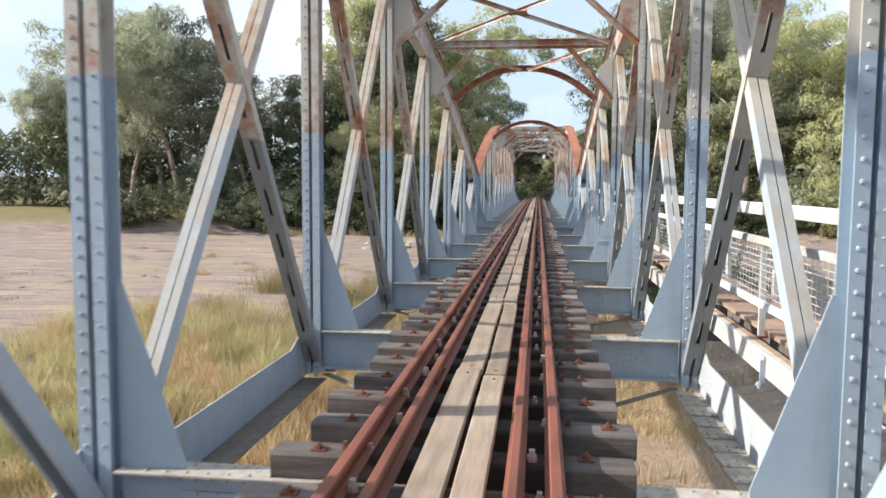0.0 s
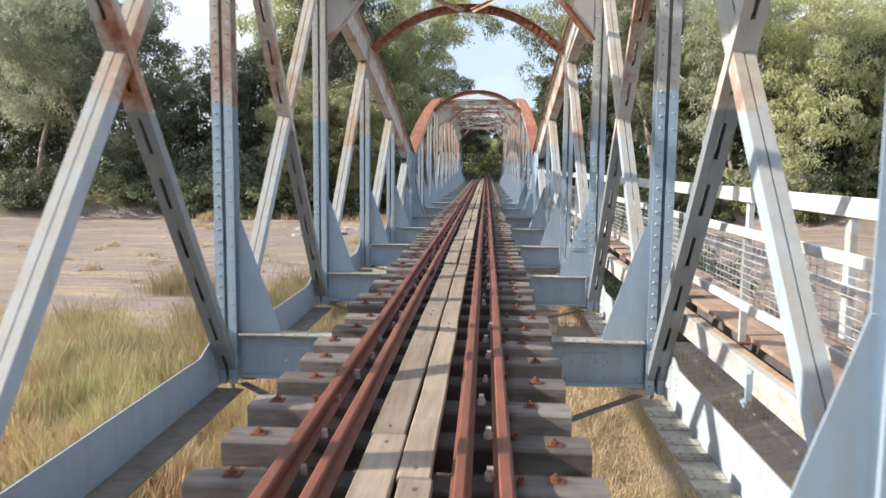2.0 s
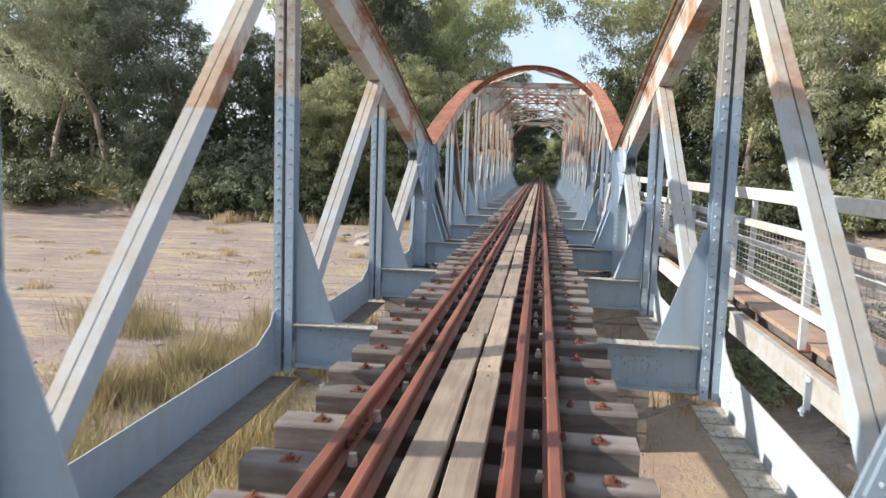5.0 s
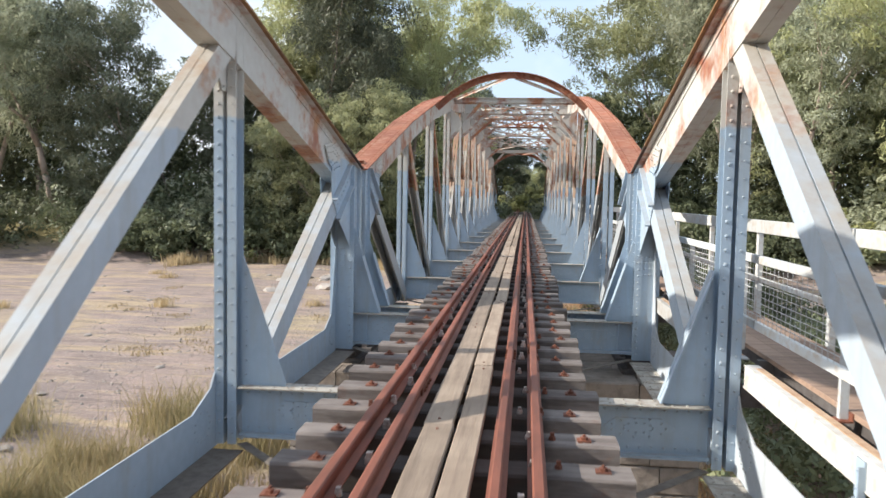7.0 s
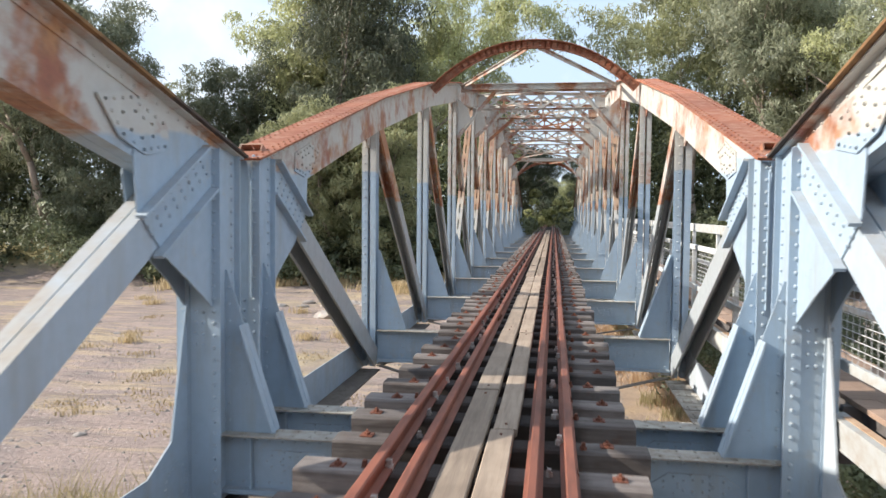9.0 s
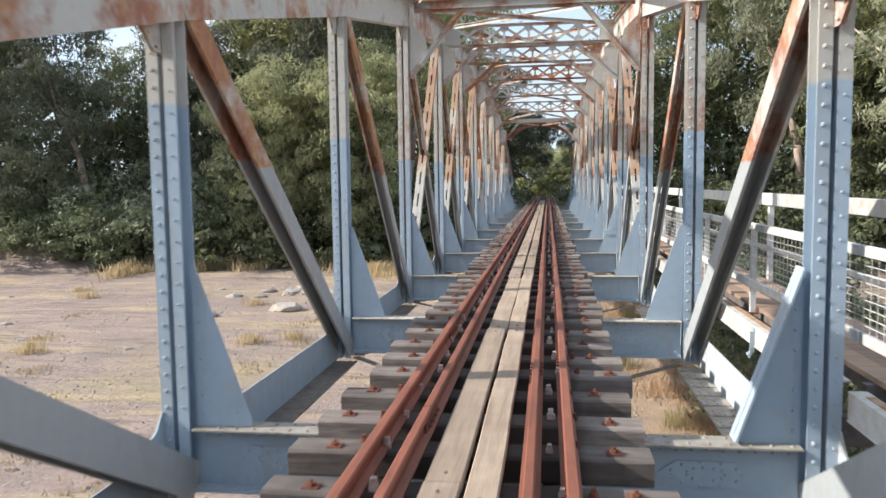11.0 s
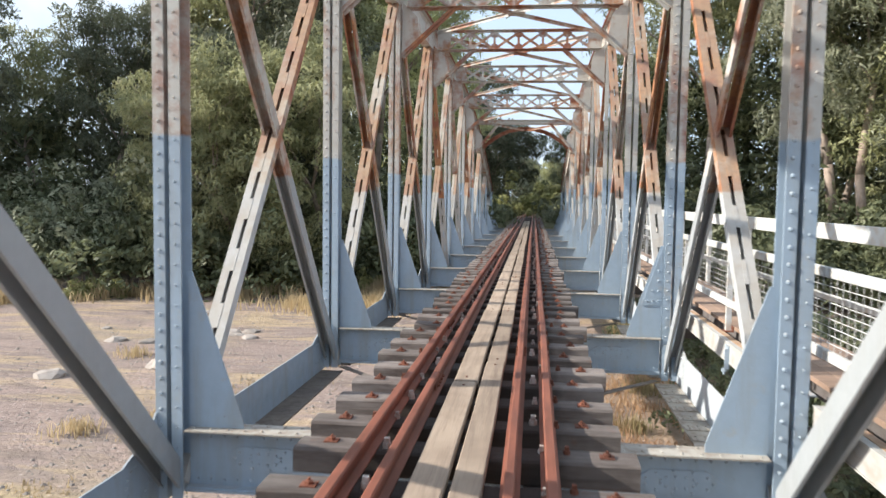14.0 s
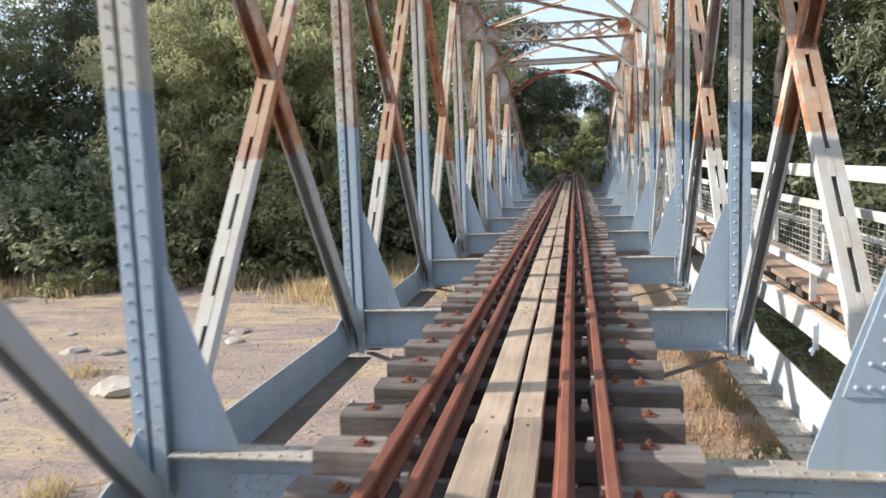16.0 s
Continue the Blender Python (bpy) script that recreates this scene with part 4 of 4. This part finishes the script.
def smooth(s):
    s = min(1.0, max(0.0, s))
    return s * s * (3 - 2 * s)


def ground_z(x, y):
    z = BED + 0.18 * noise.noise((x * 0.08, y * 0.08, 0)) + 0.07 * noise.noise((x * 0.4, y * 0.4, 3))
    z -= 0.75 * smooth((x - 0.3) / 2.2) * smooth((9.5 - x) / 3) * smooth((78 - y) / 12)
    z += 2.6 * smooth((y - bank_y(x) + 1) / 9)
    z += 2.4 * smooth((SPAN_1 - 1 - y) / 12)
    z += 4.0 * smooth((y - bank_y(x) - 15) / 32) * smooth((abs(x) - 6) / 12)
    # the line runs on over low banks of earth at both ends
    ramp = smooth((9 - abs(x)) / 6) * max(smooth((y - FAR - 1.2) / 3), smooth((SPAN_1 - 2 - y) / 3))
    return z * (1 - ramp) + (-0.42) * ramp


def spaced(lo, hi, fine_lo, fine_hi, step):
    a = list(np.arange(fine_lo, fine_hi, step))
    s, q = step, fine_hi
    while q < hi:
        a.append(q)
        s *= 1.25
        q += s
    a.append(hi)
    s, q = step, fine_lo
    while q > lo:
        s *= 1.25
        q -= s
        a.insert(0, max(q, lo))
    return a


gx, gy = spaced(-2500, 2500, -70, 60, 0.9), spaced(-2500, 2500, -30, 130, 0.9)
g = Mesh()
g.v = [(x, y, ground_z(x, y)) for y in gy for x in gx]
W = len(gx)
g.f = [(j * W + i, j * W + i + 1, (j + 1) * W + i + 1, (j + 1) * W + i) for j in range(len(gy) - 1) for i in range(W - 1)]
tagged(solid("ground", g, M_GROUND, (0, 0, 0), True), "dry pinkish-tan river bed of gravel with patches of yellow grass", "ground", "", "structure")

# ---- grass ----


def grass_patch(name, material, count, place, tall, label, seed, lean=0.35, width=0.012):
    r = np.random.RandomState(seed)
    verts, faces = [], []
    for i in range(count):
        x, y = place(r)
        z = ground_z(x, y)
        h = tall * r.uniform(0.45, 1.1) * (0.85 + 0.75 * noise.noise((x * 0.9, y * 0.9, 7)))
        a = r.uniform(0, 6.283)
        w = width * r.uniform(0.7, 1.6)
        dx, dy = math.cos(a) * w, math.sin(a) * w
        b = r.uniform(0, 6.283)
        lx, ly = math.cos(b) * lean * h * r.uniform(0.2, 1), math.sin(b) * lean * h * r.uniform(0.2, 1)
        k = len(verts)
        verts += [(x - dx, y - dy, z - 0.05), (x + dx, y + dy, z - 0.05), (x + dx * 0.7 + lx * 0.4, y + dy * 0.7 + ly * 0.4, z + h * 0.6), (x - dx * 0.7 + lx * 0.4, y - dy * 0.7 + ly * 0.4, z + h * 0.6), (x + lx, y + ly, z + h)]
        faces += [(k, k + 1, k + 2, k + 3), (k + 3, k + 2, k + 4)]
    data = bpy.data.meshes.new(name)
    data.from_pydata(verts, [], faces)
    data.materials.append(material)
    return tagged(new(name, data), label, "grass", "", "stuff")


def clumped(x0, x1, y0, y1, clumps, spread, seed):
    r0 = np.random.RandomState(seed)
    c = []
    while len(c) < clumps:
        # ragged edges: the patch thins out where the broad noise is low
        x, y = r0.uniform(x0 - 2, x1), r0.uniform(y0 - 2, y1 + 2)
        rim = min(x - x0 + 2, y - y0 + 2, y1 + 2 - y) / 6
        if noise.noise((x * 0.16, y * 0.16, seed)) + min(rim, 0.7) > 0.3 * r0.uniform(0.4, 1.6):
            c.append((x, y))

    def place(r):
        q = c[r.randint(len(c))]
        return q[0] + r.normal() * spread, q[1] + r.normal() * spread
    return place


def foot_of_bank(r):
    x = (-27, -21.5, -18, -15.6, -14.5, -9.5, -7)[r.randint(7)] + r.normal() * 0.9
    return x, bank_y(x) - 1.4 + 1.6 * math.sin(x * 1.7) + r.normal() * 1.1


grass_patch("tall_grass", M_GRASS, 56000, clumped(-17, -4.1, 8, 30, 290, 0.65, 1), 1.0, "tall green and straw-coloured grass beside the bridge", 11, 0.6, 0.010)
grass_patch("tall_grass", M_GREEN, 11000, clumped(-14, -5.5, 9, 26, 75, 0.55, 31), 1.15, "tall fresh green grass beside the bridge", 32, 0.5, 0.010)
grass_patch("dry_grass", M_STRAW, 20000, clumped(-17, 3.0, -2, 36, 260, 0.7, 2), 0.26, "short dry straw grass under the bridge", 12, 0.6, 0.012)
grass_patch("tall_grass", M_GRASS, 15000, clumped(-12, -5.3, 27, 39, 34, 0.5, 6), 1.35, "tall dry grass tufts beside the pier", 16, 0.6, 0.009)
grass_patch("dry_grass", M_STRAW, 6000, clumped(1.0, 9, 6, 60, 70, 0.6, 3), 0.55, "dry straw grass tufts beside the footway", 13, 0.6, 0.014)
grass_patch("dry_grass", M_STRAW, 17000, clumped(2.6, 5.4, 0, 31, 130, 0.5, 8), 0.24, "dry straw tufts between track and footway", 18, 1.3, 0.012)
grass_patch("tall_grass", M_GRASS, 2600, clumped(3.2, 5.2, 42, 84, 14, 0.3, 12), 0.6, "yellow-green grass tufts beside the track", 22, 0.6, 0.012)
grass_patch("dry_grass", M_STRAW, 1300, clumped(-26, -4.5, 44, 78, 9, 0.28, 10), 0.42, "round tufts of dry grass on the gravel", 20, 0.7, 0.014)
grass_patch("dry_grass", M_BROWN, 34000, clumped(-11, -3.8, 2, 26, 230, 0.5, 9), 0.8, "brown dead grass beside the bridge", 19, 0.5, 0.014)
grass_patch("dry_grass", M_STRAW, 4200, lambda r: foot_of_bank(r), 0.95, "dry straw grass at the foot of the bank", 14, 0.6, 0.03)
grass_patch("dry_grass", M_STRAW, 5000, clumped(-40, -5, 30, 66, 60, 0.4, 5), 0.14, "thin dry grass tufts on the gravel", 15, 0.8, 0.02)

grass_patch("dry_grass", M_STRAW, 3600, lambda r: (-9.0 + r.normal() * 1.7, 83 + r.normal() * 1.6), 0.75, "tawny dry tussocks on the slope of the bank", 25, 0.6, 0.03)

grass_patch("dry_grass", M_BROWN, 11000, clumped(2.4, 5.4, 36, 76, 60, 0.45, 15), 0.32, "red-brown dead weeds beside the track", 27, 1.0, 0.016)

# ---- trees ----


def limb(mesh, p, d, length, r, rr, tips, depth):
    n = 4
    for i in range(n):
        d = (d + Vector((rr.gauss(0, 0.10), rr.gauss(0, 0.10), rr.gauss(0.03, 0.05)))).normalized()
        q = p + d * length / n
        r1 = r * (0.88 if i < n - 1 else 0.8)
        mesh.tube(p, q, r, r1, 7 if depth < 1 else (5 if depth < 2 else 3))
        p, r = q, r1
        if depth >= 1 and i >= 1:
            tips.append(p.copy())
    if depth == 3:
        tips.append(p)
        return
    for i in range(3 if depth else 4):
        a = rr.uniform(0, 6.283)
        tilt = rr.uniform(0.35, 0.95)
        e = (d * math.cos(tilt) + Vector((math.cos(a), math.sin(a), 0.1)) * math.sin(tilt)).normalized()
        limb(mesh, p, e, length * rr.uniform(0.5, 0.75), r * 0.62, rr, tips, depth + 1)


def leaves(points, per, radius, size, rs, flat=0.75, droop=0.6, wide=0.15, rough=0.5, slim=False):
    """Small leaf sprays round the given points, one mesh; slim ones hang and taper to a point."""
    c = np.repeat(np.array(points), per, axis=0)
    n = len(c)
    d = rs.normal(size=(n, 3))
    d /= np.linalg.norm(d, axis=1)[:, None] + 1e-9
    d[:, 2] = np.where((d[:, 2] < -0.25) & (rs.uniform(size=n) < 0.6), -d[:, 2], d[:, 2])
    big = np.repeat(rs.uniform(0.65, 1.2, len(points)), per)[:, None]
    c = c + d * (big * radius * rs.uniform(0.25, 1.0, (n, 1)) ** 0.4) * np.array([1, 1, flat])
    out = d + rs.normal(size=(n, 3)) * rough
    a = rs.normal(size=(n, 3))
    a[:, 2] -= droop
    a -= out * (np.sum(a * out, axis=1) / np.sum(out * out, axis=1))[:, None]
    a /= np.linalg.norm(a, axis=1)[:, None] + 1e-9
    b = np.cross(a, out)
    b /= np.linalg.norm(b, axis=1)[:, None] + 1e-9
    s = size * rs.uniform(0.6, 1.4, (n, 1))
    if slim:
        v = np.stack([c + b * s * wide - a * s * 0.5, c + a * s * 0.7, c - b * s * wide - a * s * 0.45], axis=1).reshape(-1, 3)
        return v, [(3 * i, 3 * i + 1, 3 * i + 2) for i in range(n)]
    v = np.stack([c - a * s * 0.5, c + b * s * wide - a * s * 0.05, c + a * s * 0.6, c - b * s * wide - a * s * 0.05], axis=1).reshape(-1, 3)
    f = [(4 * i, 4 * i + 1, 4 * i + 2, 4 * i + 3) for i in range(n)]
    return v, f


def tree(kind, height, seed, material, label, trunk_part=0.34, per=20000, radius=1.35, size=0.42, clumps=72):
    """A forked trunk with limbs; its crown is made of separate dense clumps of leaves with gaps between them."""
    rs = np.random.RandomState(seed)
    ob = thing(kind, (0, 0, 0), label, "tree", "trees of the river bank")
    k = 1.0
    for _ in range(2):
        rr = random.Random(seed)
        m, tips = Mesh(), []
        limb(m, Vector((0, 0, -0.3)), Vector((rr.gauss(0, 0.06), rr.gauss(0, 0.06), 1)).normalized(), height * trunk_part * k, height * 0.0145, rr, tips, 0)
        k *= (height - radius) / max(t.z for t in tips)
    part("trunk", m, M_BARK, ob, "", True)
    pts = []
    for q in sorted(tips, key=lambda t: -t.z):
        if all((q - o).length > radius * 1.05 for o in pts) and rs.uniform() < 0.9:
            pts.append(q)
    mid = sum(pts, Vector()) / len(pts)
    low = (0.30 if trunk_part > 0.3 else 0.12) * height
    spread = max(0.8 * sum(math.hypot(q.x - mid.x, q.y - mid.y) for q in pts) / len(pts), 0.17 * height)
    for i in range(500):
        z = rs.uniform(low, height * 0.9)
        bow = math.sin(math.pi * min(1, max(0.12, (z - low * 0.6) / (height - low * 0.6)))) ** 0.6
        a = rs.uniform(0, 6.283)
        q = Vector((mid.x + math.cos(a) * spread * 1.3 * bow * rs.uniform(0.35, 1.0), mid.y + math.sin(a) * spread * 1.3 * bow * rs.uniform(0.35, 1.0), z))
        if len(pts) < clumps and all((q - o).length > radius * 1.2 for o in pts):
            pts.append(q)
    # each clump is a few lobes that hang together
    lobes = []
    for q in pts:
        for j in range(3):
            lobes.append((q.x + rs.normal() * radius * 0.42, q.y + rs.normal() * radius * 0.42, q.z + rs.normal() * radius * 0.28))
    v, f = leaves(lobes, int(1.35 * per / len(lobes)), radius * 0.84, size * 0.84, rs, 0.9, 1.5, 0.15, 0.6, True)
    data = bpy.data.meshes.new("crown")
    data.from_pydata(v.tolist(), [], f)
    data.materials.append(material)
    crown = new("crown", data)
    crown.parent = ob
    return ob


def bush(seed, material, label, size, wide=1.0):
    rs = np.random.RandomState(seed)
    pts = [(rs.normal() * 0.9 * wide, rs.normal() * 0.9 * wide, abs(rs.normal()) * 0.7 * wide + 0.3) for _ in range(int(34 * wide ** 1.6))]
    v, f = leaves(pts, 64 if wide < 2 else 44, 0.55 if wide < 2 else 0.75, size * 1.25, rs, 0.9, 0.6, 0.24, 0.4)
    ob = thing("bush", (0, 0, 0), label, "bush", "bushes of the river bank")
    stem = Mesh()
    for q in pts[:9]:
        stem.tube((0, 0, -0.2), q, 0.035, 0.01, 5)
    part("stem", stem, M_BARK, ob)
    data = bpy.data.meshes.new("foliage")
    data.from_pydata(v.tolist(), [], f)
    data.materials.append(material)
    o = new("foliage", data)
    o.parent = ob
    return ob


kinds = [tree("eucalyptus_tree", 22, 101, M_LEAF, "tall grey-green eucalyptus with a pale forked trunk", 0.34, 16000),
         tree("eucalyptus_tree", 24, 102, M_LEAF, "tall grey-green eucalyptus with drooping foliage", 0.34, 17500, 1.45, 0.42),
         tree("eucalyptus_tree", 20, 103, M_LEAF_SUNLIT, "olive-green eucalyptus with sunlit foliage", 0.22, 18000, 1.35, 0.40),
         tree("eucalyptus_tree", 18, 104, M_LEAF_SUNLIT, "lighter olive-green eucalyptus with low branches", 0.16, 19000, 1.25, 0.40),
         tree("eucalyptus_tree", 23, 105, M_LEAF_SHADED, "dense dark eucalyptus on the river bank", 0.18, 22000, 1.5, 0.44, 84),
         tree("eucalyptus_tree", 20, 106, M_LEAF_SUNLIT, "olive-green eucalyptus behind the front trees", 0.22, 11000, 1.5, 0.58),
         tree("eucalyptus_tree", 22, 107, M_LEAF_SHADED, "dense dark eucalyptus behind the front trees", 0.2, 11000, 1.5, 0.58)]
bushes = [bush(201, M_BUSH, "dark green bush at the foot of the trees", 0.28), bush(202, M_YELLOW, "yellow-green sunlit bush on the bank", 0.26), bush(203, M_BUSH, "dense dark green bush on the bank", 0.28),
          bush(204, M_BUSH, "large dark green shrub under the trees", 0.24, 2.4), bush(205, M_LEAF, "large grey-green shrub under the trees", 0.24, 2.4), bush(206, M_BUSH, "low dark green growth below the footway", 0.15, 1.6)]
placed = set()


def plant(stock, v, x, y, s, turn):
    m = Matrix.Translation((x, y, ground_z(x, y) - 0.1)) @ Matrix.Rotation(turn, 4, "Z")
    src = stock[v]
    ob = copy_thing(src, m) if src in placed else src
    placed.add(src)
    ob.matrix_basis = m @ Matrix.Diagonal((s, s, s * (0.95 + 0.1 * math.sin(turn)), 1))
    return ob


# height of the trees along the bank
CROWNS = [(-400, 20), (-66, 20), (-55, 20.5), (-49, 26), (-34, 27), (-32, 18), (-26, 17.5), (-23.5, 24), (-20, 26), (-9, 26), (9, 27), (24, 26), (34, 23), (48, 20), (400, 20)]


def crown_height(x):
    for (x0, h0), (x1, h1) in zip(CROWNS, CROWNS[1:]):
        if x0 <= x <= x1:
            return h0 + (h1 - h0) * (x - x0) / (x1 - x0)
    return 20


def in_glade(x, y):
    """An open glade beside the line beyond the bridge, through which the sun reaches the track."""
    return x < 3 and abs(y - 114 - 0.158 * x) < 6


tr = random.Random(77)
spots = []
for row, (back, step) in enumerate(((8, 6.6), (16, 9.0))):
    x = -68 + row * 3
    while x < 62:
        y = bank_y(x) + back + tr.uniform(-2.5, 2.5)
        if (x > 14 or x < -11) and not in_glade(x, y) and not (row == 0 and -47 < x < -37.5):
            spots.append((x + tr.uniform(-2, 2), y + (9 if x < -50 else 0), row))
        x += step * tr.uniform(0.85, 1.15)
for x, y in ((-12, 101), (-19, 97), (13.5, 100), (20, 95), (28, 92), (-12, 124), (18, 114)):
    spots.append((x, y, 2))
spots.append((-42.0, 88.0, 3))      # the pale forked trunk
for n, (x, y, row) in enumerate(spots):
    v = 0 if row == 3 else (5, 6)[n % 2] if row == 1 else (2, 1, 2, 3)[n % 4] if x > -20 else 4 if x > -37 else (0, 1, 2, 1, 0)[n % 5]
    plant(kinds, v, x, y, (crown_height(x) if row != 1 else 0.86 * crown_height(x + 6)) * tr.uniform(0.9, 1.06) / (22, 24, 20, 18, 23, 20, 22)[v], tr.uniform(0, 6.28))
# sunlit trees that stand forward of the row
for x, y, s in ((-16.2, 87, 0.88), (-11.8, 90.5, 1.0), (-18.6, 89.5, 0.6)):
    plant(kinds, 3, x, y, s, tr.uniform(0, 6.28))
for x, y, s in ((-8.6, 128, 0.92), (10.4, 131, 0.6), (-4.0, 130, 0.56), (-2.8, 139, 0.6), (-6.5, 140, 0.7), (6.0, 134, 0.5), (5.6, 142, 0.6), (7.6, 146, 0.55), (11, 140, 0.6), (-0.9, 147, 0.36), (1.2, 151, 0.36), (3.0, 149, 0.38), (1.0, 160, 0.42), (-3.6, 174, 0.42), (-0.6, 178, 0.42), (2.6, 173, 0.4), (5.6, 177, 0.42), (7.0, 121, 0.4)):
    plant(kinds, 6 if x < 0 or x == 6.0 else 5, x, y, s, tr.uniform(0, 6.28))
for i in range(76):
    x = tr.uniform(-56, 52) if i % 2 else tr.uniform(-34, 34)
    if abs(x) < 5 or in_glade(x, bank_y(x) + 12):
        continue
    back = tr.uniform(0.5, 5) if i % 2 == 0 else tr.uniform(1.5, 24)
    y = bank_y(x) + back
    if -45.5 < x < -38.5 and back < 8:
        continue
    plant(bushes, tr.choice((0, 0, 2, 1, 3)) if back < 6 else tr.choice((3, 4, 3)), x, y, tr.uniform(0.9, 1.4), tr.uniform(0, 6.28))
for i in range(17):
    x = -48 + i * 2.4 + tr.uniform(-0.7, 0.7)
    if -45.5 < x < -38.5:
        continue
    plant(bushes, 3 if i % 3 else 4, x, bank_y(x) + tr.uniform(2.5, 5.5), tr.uniform(0.75, 1.15), tr.uniform(0, 6.28))
for x, y, s in ((-2.9, 117, 1.0), (3.4, 119, 1.1), (0.9, 123, 1.2), (-1.2, 125, 0.9), (2.2, 124, 1.5), (-4.2, 120, 1.1), (4.6, 117, 1.0),
                (-2.6, 103, 0.62), (-3.6, 108, 0.8), (3.0, 104, 0.62), (3.9, 109, 0.8), (-5.2, 105, 0.9), (5.4, 106, 0.9), (-2.2, 111, 0.6), (2.6, 112, 0.6)):
    plant(bushes, 1 if y > 114 else 0, x, y, s, tr.uniform(0, 6.28))

# the wood behind the front trees
rs = np.random.RandomState(9)
pts = []
while len(pts) < 3600:
    x = rs.uniform(-78, 72)
    y = bank_y(x) + rs.uniform(12, 34)
    if abs(x) < 8 and y < 150 or in_glade(x, y):
        continue
    top = 0.5 * crown_height(x + 10) + 4 * noise.noise((x * 0.07, y * 0.07, 5))
    pts.append((x, y, ground_z(x, y) + top * rs.uniform(0, 1) ** 0.8))
for i in range(500):
    x, y = rs.uniform(-40, 40), rs.uniform(135, 175)
    pts.append((x, y, -1 + rs.uniform(0, (9 if x < 0 else 4) if abs(x) < 7 else 13)))
# and an unseen ring of foliage behind, added to block low sky light
for i in range(2300):
    a = rs.uniform(-2.9, 2.9)
    r = rs.uniform(52, 72)
    x, y = r * math.sin(a), -10 - r * math.cos(a)
    if y < 8 and not (y < 0 and abs(x) < 5):
        pts.append((x, y, ground_z(x, y) + 21 * rs.uniform(0, 1) ** 0.8))
v, f = leaves(pts, 22, 1.5, 0.8, rs, 1.0, 0.5)
data = bpy.data.meshes.new("far_woods")
data.from_pydata(v.tolist(), [], f)
data.materials.append(M_BUSH)
tagged(new("far_woods", data), "dense dark green eucalyptus wood behind the river bank, with an unseen ring that blocks low sky light", "wood", "", "stuff")

# ---- stones lying on the river bed ----


def rock(x, y, s, seed, label):
    bm = bmesh.new()
    bmesh.ops.create_icosphere(bm, subdivisions=2, radius=s)
    r = random.Random(seed)
    o = Vector((r.uniform(0, 50), r.uniform(0, 50), 0))
    for v in bm.verts:
        v.co = v.co * (1 + 0.45 * noise.noise(v.co / s * 1.1 + o))
        v.co.z *= 0.42
    data = bpy.data.meshes.new("rock")
    bm.to_mesh(data)
    bm.free()
    data.materials.append(M_ROCK)
    ob = new("rock", data)
    ob.location = (x, y, ground_z(x, y) + s * 0.05)
    return tagged(ob, label, "rock", "rocks of the river bed")


for i in range(60):
    x, y = tr.uniform(-34, -4), tr.uniform(36, 82)
    rock(x, y, tr.uniform(0.06, 0.24), 300 + i, "pale grey stone lying on the dry river bed")
for i in range(26):
    rock(-13.2 + tr.gauss(0, 1.0), 73.5 + tr.gauss(0, 0.8), tr.uniform(0.12, 0.42), 400 + i, "broken grey boulder in a heap on the river bed")

rock(-11.6, 68.0, 0.75, 450, "pale flat slab of rock on the dry river bed")
rock(-14.5, 66.0, 0.5, 451, "pale flat slab of rock on the dry river bed")

# loose gravel
rs = np.random.RandomState(21)
g = Mesh()
for i in range(6000):
    x, y = -3 - abs(rs.normal()) * 9, rs.uniform(30, 80)
    q = rs.uniform(0.015, 0.045) + 0.05 * rs.uniform() ** 4 * (1 + 0.012 * abs(x))
    z = ground_z(x, y)
    a = rs.uniform(0, 6.28)
    c, e = math.cos(a) * q, math.sin(a) * q
    g.add([(x + c, y + e, z), (x - e, y + c * 0.7, z), (x - c, y - e, z), (x + e, y - c * 0.7, z), (x + q * 0.2, y, z + q * 0.7)], [(0, 1, 4), (1, 2, 4), (2, 3, 4), (3, 0, 4)])
for i in range(2500):
    x, y = rs.uniform(-3, 3), rs.uniform(26, 60)
    q = rs.uniform(0.02, 0.07)
    z = ground_z(x, y)
    g.add([(x + q, y, z), (x, y + q, z), (x - q, y, z), (x, y - q, z), (x, y + q * 0.2, z + q * 0.8)], [(0, 1, 4), (1, 2, 4), (2, 3, 4), (3, 0, 4)])
tagged(solid("gravel", g, M_ROCK, (0, 0, BED)), "loose grey gravel strewn over the river bed", "gravel", "", "stuff")

# green growth in the shade below the footway, and yellow shrubs at the foot of the bank
for i in range(26):
    plant(bushes, 5, tr.uniform(6.9, 10.2), 38 + i * 1.65 + tr.uniform(-0.6, 0.6), tr.uniform(0.6, 1.0), tr.uniform(0, 6.28))
for i in range(16):
    x = tr.uniform(-24, -6)
    plant(bushes, 1, x, bank_y(x) - tr.uniform(0.2, 2.2), tr.uniform(0.35, 0.75), tr.uniform(0, 6.28))
